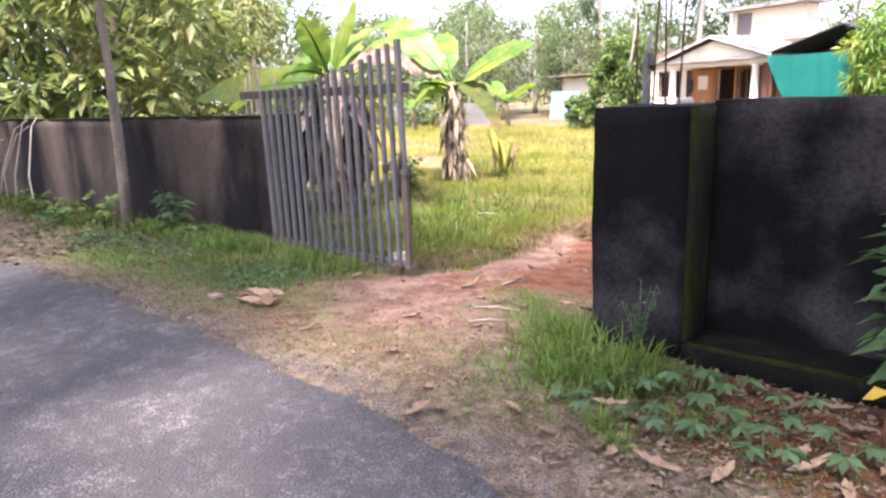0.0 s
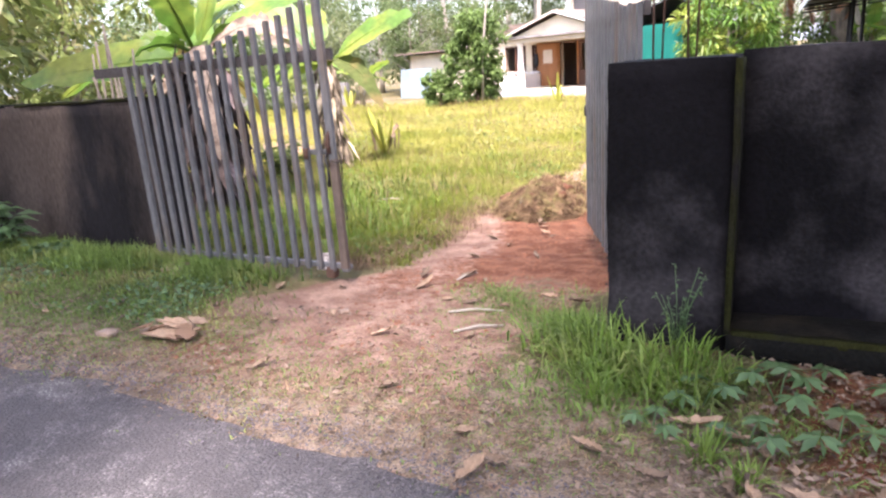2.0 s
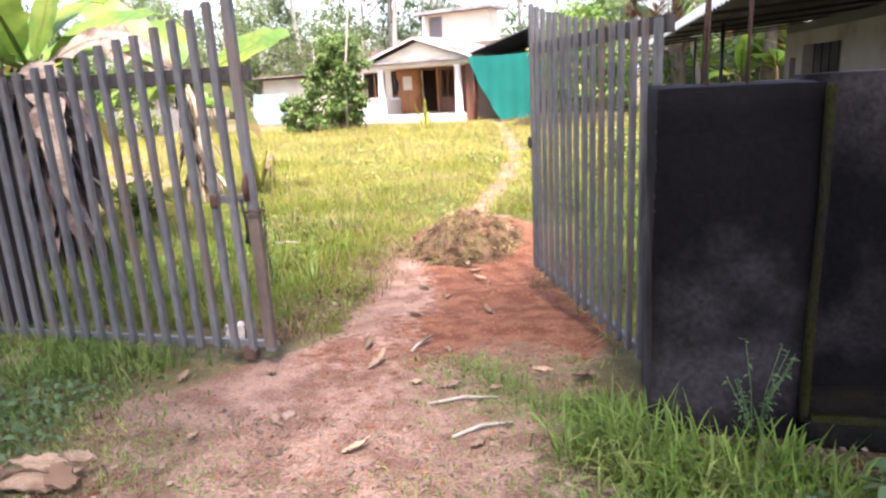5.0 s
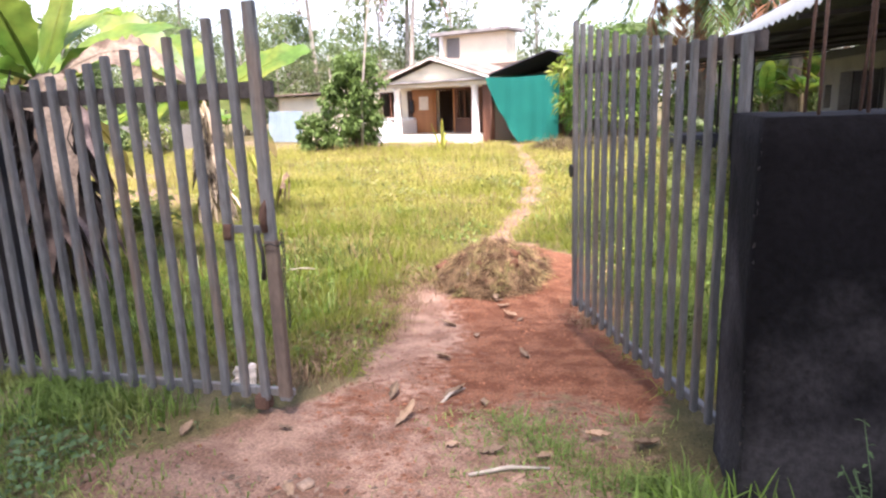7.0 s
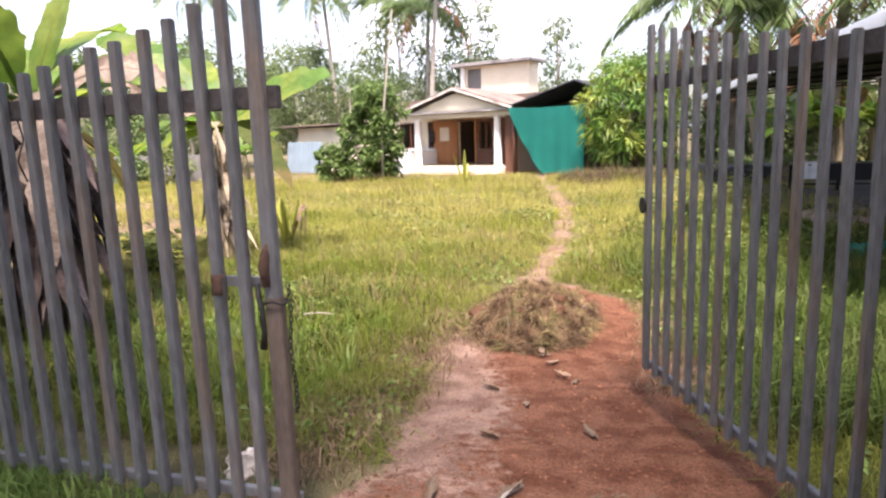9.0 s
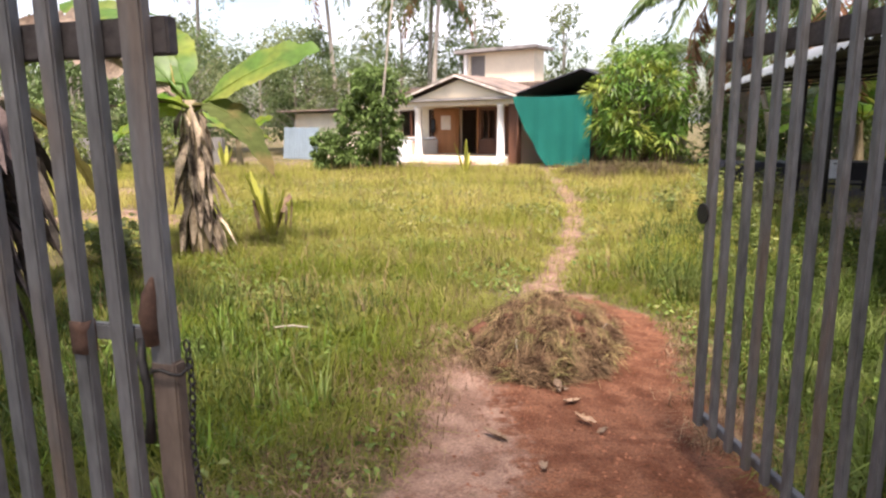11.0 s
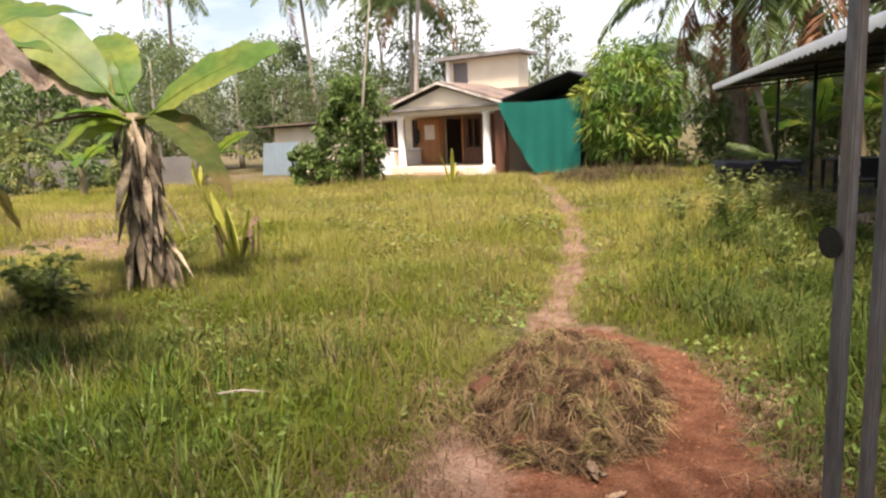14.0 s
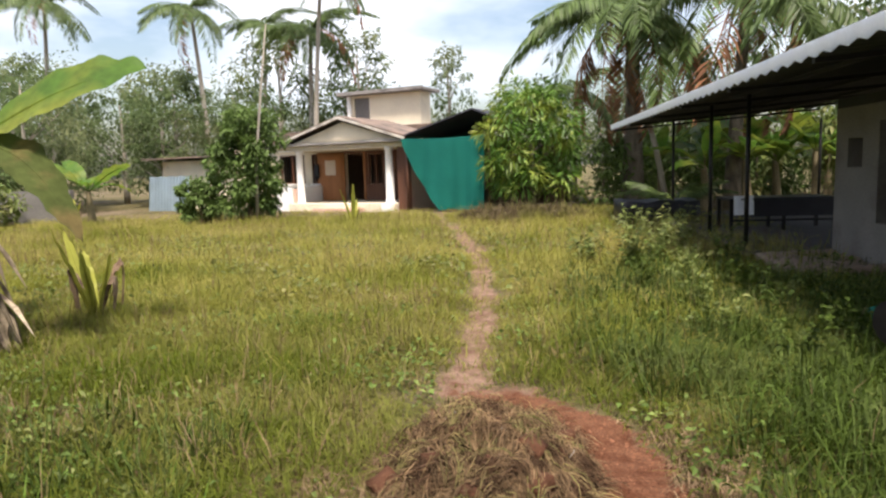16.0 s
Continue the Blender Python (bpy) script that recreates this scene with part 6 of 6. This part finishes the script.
def tussocks(name, spots, per, length, width, mat, label, seed, spread=0.05):
    """Bunch grass: every spot (x, y, size) is a tussock of arching blades."""
    rng = np.random.default_rng(seed)
    c = np.asarray(spots, float)
    k = np.repeat(np.arange(len(c)), per)
    n, size = len(k), c[np.repeat(np.arange(len(c)), per), 2]
    x, y = c[k, 0] + rng.normal(0, spread, n) * size, c[k, 1] + rng.normal(0, spread, n) * size
    y = np.where((x > -1.9) & (x < 1.0) & (y > 3.58) & (y < 4.3), 3.56, y)
    heading = np.arctan2(y - c[k, 1], x - c[k, 0]) + rng.normal(0, 0.7, n)
    v = arched(np.stack([x, y, land(x, y) - 0.01], 1), heading, length * size * rng.uniform(0.45, 1.15, n), width * rng.uniform(0.7, 1.3, n), rng.uniform(0.75, 1.45, n), rng.uniform(0.15, 0.75, n))
    return tagged(part(name, np_mesh(name, *v), mat), label, "grass", kind="stuff")


def tussock_spots(x0, x1, y0, y1, n, seed, patch=0.0):
    rng = np.random.default_rng(seed)
    x, y = rng.uniform(x0, x1, n), rng.uniform(y0, y1, n)
    keep = (np.maximum.reduce([bare_mask(x + d, y) for d in (-0.25, 0.0, 0.25)]) < 0.25) & (np.hypot((x - HEAP_X) / 0.8, (y - HEAP_Y) / 1.2) > 1) & (lump(x, y, 0.8, seed) > patch + rng.normal(0, 0.3, n))
    return np.stack([x, y, rng.uniform(0.55, 1.2, n)], 1)[keep]


tussocks("bunch_grass", tussock_spots(-8.5, -2.9, 4.9, 9.5, 760, 31, -0.2), 28, 0.34, 0.008, "grass_near", "green tussocks standing in the yard grass", 32)
tussocks("bunch_grass", tussock_spots(-8.5, -4.6, 4.9, 8.0, 360, 41, 0.1), 30, 0.36, 0.009, "lush", "lush green tussocks behind the gate leaf", 42)
tussocks("wispy_grass", tussock_spots(-9.5, -2.6, 6.5, 13.0, 800, 43, -0.1), 14, 0.52, 0.0042, "straw", "fine straw-coloured grass drooping over the green", 44, 0.10)
tussocks("wispy_grass", tussock_spots(-16, 1.2, 12.5, 26.0, 2400, 45, -0.4), 14, 0.62, 0.009, "grass", "fine yellowing grass drooping over the green", 46, 0.22)
tussocks("bunch_grass", tussock_spots(-9.5, -2.2, 9.5, 15.0, 900, 33, -0.1), 20, 0.40, 0.011, "grass_near", "yellow-green tussocks standing in the yard grass", 34, 0.07)
tussocks("bunch_grass", tussock_spots(-2.75, 1.0, 5.6, 13.5, 900, 35, -0.5), 25, 0.42, 0.010, "rank", "dark tussocks beside the open gate leaf", 36)
tussocks("pillar_grass", [(-2.08, 3.72, 0.7), (-2.02, 3.5, 1.0), (-1.92, 3.42, 1.15), (-1.8, 3.36, 1.1), (-1.66, 3.34, 1.2), (-1.72, 3.2, 1.0), (-1.55, 3.3, 1.0), (-1.46, 3.2, 1.05), (-1.6, 3.08, 0.9), (-1.85, 3.15, 0.8), (-1.38, 3.35, 0.9), (-1.4, 3.05, 0.8), (-1.28, 3.2, 0.75), (-1.95, 3.25, 0.8), (-2.15, 3.4, 0.6), (-1.3, 2.62, 0.5), (-1.15, 2.5, 0.45), (-1.75, 2.95, 0.6)], 62, 0.36, 0.0085, "lush", "lush arching grass at the foot of the gate pillar", 37, 0.06)
# dark blades added here to imitate the banana plants' shade on the grass
tussocks("bunch_grass", tussock_spots(-8.2, -5.0, 5.2, 8.6, 420, 47, -0.6), 34, 0.38, 0.010, "rank", "tussocks under the banana plants, coloured dark for their shade", 48)
tussocks("drive_grass", [(-2.9 + 0.75 * ((i * 0.618) % 1), 3.75 + 0.75 * ((i * 0.377) % 1), 0.5 + 0.3 * ((i * 0.71) % 1)) for i in range(34)], 16, 0.17, 0.005, "verge", "thin short grass left standing in the drive", 39, 0.09)
tussocks("gate_grass", [(x, 4.0 + 0.16 * math.sin(5 * x), 0.7 + 0.3 * math.sin(9 * x)) for x in np.arange(-8.2, -4.55, 0.17)], 36, 0.26, 0.008, "lush", "lush grass along the foot of the gate leaf", 38, 0.07)


def ground_cover(name, x0, x1, y0, y1, n, leaf, mat, label, seed, top):
    """Small flat leaves mixed low into the grass."""
    rng = np.random.default_rng(seed)
    x, y = rng.uniform(x0, x1, n), rng.uniform(y0, y1, n)
    keep = (rng.uniform(size=n) < np.clip(0.25 + 0.9 * lump(x, y, 1.6, seed), 0, 1)) & (bare_mask(x, y) < 0.3)
    x, y = x[keep], y[keep]
    m = len(x)
    a = rng.uniform(0, 6.28, m)
    base = np.stack([x, y, land(x, y) + rng.uniform(0.02, top, m)], 1)
    L = leaf * rng.uniform(0.5, 1.4, m)
    return tagged(part(name, np_mesh(name, *leaves(base, np.stack([np.cos(a), np.sin(a), rng.normal(0.2, 0.4, m)], 1), L, L * 0.5, rng)), mat), label, "weeds", kind="stuff")


ground_cover("low_weeds", -9, 1.0, 5, 12, 26000, 0.055, "verge", "small-leaved weeds growing through the grass", 21, 0.17)
ground_cover("low_weeds", -12, 1.2, 12, 20, 20000, 0.085, "leaf_light", "small-leaved weeds growing through the grass", 22, 0.26)
ground_cover("low_weeds", -2.7, 1.0, 6.5, 14.5, 9000, 0.042, "rank", "dense small-leaved weeds beside the open gate leaf", 24, 0.36)
ground_cover("low_weeds", -9, -4, 2.9, 4.5, 6000, 0.045, "weed", "small weeds on the verge", 23, 0.08)


def tuft_field(name, spots, n, height, mat, label, seed, width=0.008, lean=0.6):
    rng = np.random.default_rng(seed)
    c = np.array(spots, float)
    k = rng.integers(0, len(c), n)
    x, y = c[k, 0] + rng.normal(0, 1, n) * c[k, 2], c[k, 1] + rng.normal(0, 1, n) * c[k, 2] * 0.6
    y = np.where((x < -6.1) & (y > 4.5), 4.5 - rng.uniform(0, 0.2, n), y)
    y = np.where((x > -1.9) & (y > 3.58), 3.56 - rng.uniform(0, 0.2, n), y)
    h = height * rng.uniform(0.4, 1.2, n) * c[k, 3]
    return tagged(part(name, np_mesh(name, *blades(np.stack([x, y, land(x, y) - 0.01], 1), h, width * rng.uniform(0.7, 1.4, n), rng, lean)), mat), label, "grass", kind="stuff")


tuft_field("verge_grass", [(-2.05, 3.45, 0.12, 1.2), (-1.75, 3.2, 0.13, 1.0), (-1.5, 3.1, 0.13, 0.8), (-1.9, 3.05, 0.2, 0.5), (-2.1, 3.8, 0.1, 0.8), (-1.3, 3.3, 0.1, 0.7), (-1.6, 2.8, 0.2, 0.45), (-1.1, 2.9, 0.22, 0.4)], 1500, 0.2, "verge", "lush grass tuft at the foot of the gate pillar", 11, 0.009, 0.95)
tuft_field("verge_grass", [(x, 4.1 + 0.12 * math.sin(3 * x), 0.24, 1.0) for x in np.arange(-8.4, -4.9, 0.28)], 7000, 0.19, "verge", "green grass along the foot of the gate and wall", 12, 0.009)
tuft_field("verge_grass", [(x, 3.3 + 0.3 * math.sin(2 * x), 0.35, 0.5) for x in np.arange(-9.5, -4.6, 0.3)], 7000, 0.15, "verge", "short patchy grass on the verge", 13, 0.008)
tuft_field("verge_grass", [(x, 3.9, 0.5, 0.9) for x in np.arange(-24, -8.5, 0.6)], 5200, 0.2, "rank", "rough grass along the compound wall", 14, 0.014)
tuft_field("dry_grass", [(x, 2.55 + 0.12 * math.sin(4 * x), 0.25, 0.5) for x in np.arange(-9, -1.0, 0.2)] + [(-2.2, 3.3, 0.35, 0.6), (-1.9, 2.6, 0.3, 0.6), (-2.5, 4.0, 0.25, 0.5), (-4.9, 3.6, 0.3, 0.6), (-2.8, 4.3, 0.3, 0.5), (-2.6, 4.05, 0.3, 0.5), (-2.3, 4.0, 0.2, 0.6)], 15000, 0.06, "straw", "withered trodden grass along the road edge", 15, 0.005, 1.3)
tuft_field("short_grass", [(x, 2.75 + 0.3 * math.sin(4.3 * x), 0.3, 0.6) for x in np.arange(-9, -0.3, 0.17)] + [(-2.2, 3.2, 0.3, 0.7), (-2.0, 2.8, 0.3, 0.7), (-2.45, 3.9, 0.22, 0.6), (-4.9, 3.4, 0.35, 0.7), (-2.5, 4.35, 0.2, 0.6), (-2.9, 4.35, 0.2, 0.8), (-2.75, 4.15, 0.22, 0.8), (-2.55, 4.0, 0.25, 0.9), (-2.35, 3.85, 0.2, 0.9), (-2.6, 3.6, 0.25, 0.7)] + [(x, 3.05 + 0.2 * math.sin(7 * x), 0.3, 0.8) for x in np.arange(-7.5, -4.2, 0.12)], 26000, 0.06, "verge", "short patchy grass along the road edge", 17, 0.005, 1.0)
tuft_field("dry_grass", [(-4.2 - 0.3 * ((i * 0.618) % 1), 4.7 + 0.11 * i, 0.16, 0.7 + 0.5 * ((i * 0.37) % 1)) for i in range(34)] + [(-2.45 + 0.25 * ((i * 0.618) % 1), 6.4 + 0.12 * i, 0.12, 0.8) for i in range(22)], 9000, 0.15, "straw", "withered grass along the edge of the bare earth", 18, 0.005, 1.1)
tuft_field("far_verge", [(x, -3.4, 0.7, 1.0) for x in np.arange(-12, 12, 0.8)], 6000, 0.25, "verge", "grass on the far side of the lane", 16, 0.016)


# ---- litter on the ground ----
def curled_leaf(length, width, curl, seed):
    """A dry leaf, curled along and across, with a torn margin and a bent tip."""
    rng = np.random.default_rng(seed)
    n = 13
    k = np.linspace(0, 1, n)
    v = np.zeros((n, 5, 3))
    roll, twist = rng.uniform(0.6, 1.5), rng.uniform(-0.6, 0.6)
    for j, c in enumerate((-1, -0.5, 0, 0.5, 1)):
        torn = 1 - (0.45 * rng.uniform(size=n) ** 2 if abs(c) == 1 else 0)
        w = width / 2 * np.sin(np.pi * np.clip(k, 0.03, 0.97)) ** 0.8 * c * torn
        a = roll * c + twist * (k - 0.5) * 2
        v[:, j] = np.stack([length * (k - 0.5), w * np.cos(0.5 * a), 0.012 + np.abs(w) * np.abs(np.sin(0.7 * a)) * (0.5 + curl) + curl * (2 * k - 1) ** 2 * length * 0.22 + 0.004 * rng.normal(size=n)], 1)
    t = [q for i in range(n - 1) for j in range(4) for b in (i * 5 + j,) for q in ((b, b + 1, b + 6), (b, b + 6, b + 5))]
    return np_mesh("fallen_leaf", v.reshape(-1, 3), t, True)


LEAF_MESHES = [curled_leaf(0.11, 0.055, 0.3, 1), curled_leaf(0.14, 0.055, 0.5, 2), curled_leaf(0.08, 0.045, 0.25, 3), curled_leaf(0.17, 0.07, 0.4, 4)]
LARGE_LEAVES = [curled_leaf(0.17, 0.075, 0.5, 5), curled_leaf(0.14, 0.06, 0.8, 6), curled_leaf(0.21, 0.07, 0.6, 7)]
BIG_SPOTS = [(-3.35, 7.0), (-3.15, 6.55), (-3.46, 7.2), (-2.18, 4.2), (-2.4, 4.25), (-3.36, 4.32), (-3.54, 4.66), (-1.9, 8.3), (-1.34, 2.82), (-0.71, 2.5), (-1.1, 2.66), (-0.63, 3.25), (-2.06, 2.2), (-1.13, 2.38), (-0.45, 2.75), (-0.3, 2.5), (-0.85, 2.95), (-0.5, 3.4), (-0.2, 2.9), (-1.22, 2.75), (-0.95, 2.42), (-0.35, 3.2), (-0.1, 2.6), (-7.6, 3.5), (-8.2, 3.3), (-7.0, 3.6), (-8.8, 3.2), (-9.3, 3.5)]
rng = random.Random(5)
for i, (x, y) in enumerate(BIG_SPOTS):
    ob = part("fallen_leaf", LARGE_LEAVES[i % 3], "dead_leaf")
    ob.matrix_basis = pose(x, y, float(land(x, y)) + 0.012, rng.uniform(-14, 14), rng.uniform(-14, 14), rng.uniform(0, 360))
    tagged(ob, "large torn brown leaf fallen on the ground", "leaf", "fallen leaves")
SPOTS = [(-2.2, 2.45), (-2.0, 2.3), (-3.0, 4.6), (-3.2, 4.75), (-2.62, 4.01), (-2.85, 4.03), (-3.05, 4.06), (-3.44, 5.38), (-3.34, 7.0), (-3.25, 6.8), (-3.05, 6.45), (-3.6, 6.2), (-3.3, 5.9), (-2.9, 5.5),
         (-3.9, 4.05), (-4.4, 3.95), (-3.6, 3.5), (-3.1, 3.3), (-2.6, 3.4), (-4.6, 6.65), (-4.3, 5.2), (-1.2, 2.45), (-1.0, 2.6), (-0.75, 2.5), (-0.55, 2.4), (-1.45, 2.4), (-0.9, 2.3), (-0.3, 2.65), (-0.5, 2.9), (-5.2, 3.2), (-5.6, 2.9), (-6.3, 3.1), (-6.9, 3.2), (-7.4, 3.0), (-2.4, 3.0), (-1.7, 2.5), (-2.7, 2.7), (-3.5, 2.7), (-3.9, 3.3)]
for i, (x, y) in enumerate(SPOTS):
    ob = part("fallen_leaf", LEAF_MESHES[i % 4], "dead_leaf")
    ob.matrix_basis = pose(x, y, float(land(x, y)) + 0.004, rng.uniform(-12, 12), rng.uniform(-12, 12), rng.uniform(0, 360))
    tagged(ob, "curled brown fallen leaf on bare earth", "leaf", "fallen leaves")
nrng = np.random.default_rng(8)
n = 9300
lx = np.concatenate([nrng.uniform(-1.5, 1.2, 3400), nrng.uniform(-9.5, -0.6, 2500), nrng.uniform(-17, -7.5, 3400)])
ly = np.concatenate([nrng.uniform(2.1, 3.58, 3400), nrng.uniform(2.2, 3.6, 2500), nrng.uniform(2.5, 4.5, 3400)])
la = nrng.uniform(0, 6.28, n)
tagged(part("leaf_litter", np_mesh("leaf_litter", *leaves(np.stack([lx, ly, land(lx, ly) + 0.006 + 0.02 * nrng.uniform(size=n)], 1), np.stack([np.cos(la), np.sin(la), nrng.normal(0.1, 0.15, n)], 1), np.where(lx < -7.5, 2.0, 1.0) * nrng.uniform(0.015, 0.06, n), np.where(lx < -7.5, 2.0, 1.0) * nrng.uniform(0.007, 0.025, n), nrng, 0.2, 0.1)), "litter"), "small brown leaf litter on the verge", "leaf litter", kind="stuff")
n = 15000
px, py = nrng.uniform(-4.4, -1.6, n), nrng.uniform(2.3, 9.0, n)
keep = (bare_mask(px, py) > 0.5) & (nrng.uniform(size=n) < 0.06 + 0.9 * red_mask(px, py))
px, py = px[keep], py[keep]
s = 0.003 + 0.014 * nrng.uniform(size=len(px)) ** 3
octa = np.array([(1, 0, 0), (-1, 0, 0), (0, 1, 0), (0, -1, 0), (0, 0, 0.7), (0, 0, -0.7)])
oct_t = np.array([(0, 2, 4), (2, 1, 4), (1, 3, 4), (3, 0, 4)])
pv = np.stack([px, py, land(px, py)], 1)[:, None] + octa[None] * s[:, None, None] * nrng.uniform(0.6, 1.3, (len(px), 6, 1))
tagged(part("pebbles", np_mesh("pebbles", pv.reshape(-1, 3), (np.arange(len(px))[:, None, None] * 6 + oct_t).reshape(-1, 3)), "crumbs"), "small stones and crumbs on the trodden earth", "pebbles", kind="stuff")

n = 13000
gx2 = nrng.uniform(-9, 0.6, n)
gy2 = road_edge(gx2) + nrng.normal(0.02, 0.11, n)
gs = nrng.uniform(0.002, 0.008, n)
gv = np.stack([gx2, gy2, np.where(gy2 < road_edge(gx2), 0.012, land(gx2, gy2))], 1)[:, None] + octa[None] * gs[:, None, None] * nrng.uniform(0.6, 1.3, (n, 6, 1))
tagged(part("road_gravel", np_mesh("road_gravel", gv.reshape(-1, 3), (np.arange(n)[:, None, None] * 6 + oct_t).reshape(-1, 3)), "gravel"), "loose dark gravel along the crumbling road edge", "gravel", kind="stuff")

husk = thing("husk", pose(-4.28, 2.82, float(land(-4.28, 2.82)), 0, 0, 14), "torn brown dry palm husk lying beside the lane", "husk")
for i, (hx, hy, L, W, tilt, yaw, mat) in enumerate(((0.0, 0.0, 0.40, 0.18, 10, 0, "dead_leaf"), (-0.11, 0.04, 0.22, 0.12, -20, 25, "brush"), (0.12, -0.02, 0.20, 0.11, 24, -30, "brush"), (0.03, 0.05, 0.30, 0.08, 35, 10, "dead_leaf"), (-0.16, -0.03, 0.14, 0.07, -12, 60, "brush"), (0.16, 0.05, 0.16, 0.05, 40, 15, "dead_leaf"))):
    hrng = random.Random(40 + i)
    flake_bm = prism([(L / 2 * math.cos(a) * hrng.uniform(0.62, 1.1), W / 2 * math.sin(a) * hrng.uniform(0.45, 1.2)) for a in np.linspace(0, 2 * math.pi, 22, endpoint=False)], -0.005, 0.005)
    for v in flake_bm.verts:
        v.co = (v.co.x, v.co.z, v.co.y + 0.5 * v.co.x ** 2 + 3.2 * v.co.z ** 2 + 0.006 * math.sin(40 * v.co.x + i))
    flake = part("flake", flake_bm, mat, husk)
    flake.matrix_basis = pose(hx, hy, 0.035 + 0.014 * i, tilt, 0.4 * tilt, yaw)
bag = bmesh.new()
bmesh.ops.create_grid(bag, x_segments=14, y_segments=12, size=0.5, matrix=Matrix.Diagonal((0.17, 0.24, 1, 1)))
for v in bag.verts:
    k = v.co.copy()
    v.co = Vector((k.x + 0.02 * noise.noise(k * 30), 0.05 * math.sin(14 * k.x) + 0.4 * abs(k.y) * noise.noise(k * 9), 0.13 + k.y)) + 0.035 * noise.noise_vector(k * 22)
    v.co.z = max(v.co.z, 0.004)
bmesh.ops.solidify(bag, geom=bag.faces[:], thickness=0.002)
torn_bag = part("torn_bag", bag, "paper")
torn_bag.matrix_basis = pose(-4.42, 4.55, float(land(-4.42, 4.55)), 0, 0, 20) @ Matrix.Scale(0.62, 4)
tagged(torn_bag, "crumpled white plastic bag caught in the grass behind the gate", "plastic bag")
net_roll = thing("net_bundle", pose(0.25, 10.9, -0.27, 0, 0, 20), "crumpled green shade net lying in the grass", "net")
part("folds", rough_block(-0.45, 0.45, -0.22, 0.22, 0.0, 0.26, 61, 0.07, 0.08), "net", net_roll)
for x, y, r, turn in ((-4.75, 2.75, 0.055, 0), (-5.6, 4.05, 0.1, 30), (-3.55, 3.55, 0.03, 60)):
    st = part("stone", rough_block(-r, r, -0.7 * r, 0.7 * r, -0.3 * r, 0.7 * r, 30 + turn, r * 0.5, r * 0.3), "stone")
    st.matrix_basis = pose(x, y, float(land(x, y)), 0, 0, turn)
    tagged(st, "small rough stone on the verge", "stone")
for x, y, a, L in ((-2.75, 3.85, 20, 0.35), (-2.6, 3.55, 35, 0.3), (-3.2, 4.7, 70, 0.25), (-5.45, 7.4, 15, 0.3)):
    tw = tube("twig", [(-L / 2, 0, 0.012), (0, 0.02, 0.02), (L / 2, 0, 0.01)], [0.008, 0.01, 0.006], "bark_far", None, 6)
    tw.matrix_basis = pose(x, y, float(land(x, y)) + (0.12 if y > 6 else 0.0), 0, 0, a)
    tagged(tw, "short pale dry twig on the ground", "twig", "twigs")
rubble = part("earth_mound", rough_block(-0.6, 0.7, -0.8, 0.8, -0.1, 0.22, 50, 0.12, 0.09), "stone")
rubble.matrix_basis = pose(0.75, 14.2, -0.33)
tagged(rubble, "reddish earth mound at the foot of the shed wall", "earth mound")
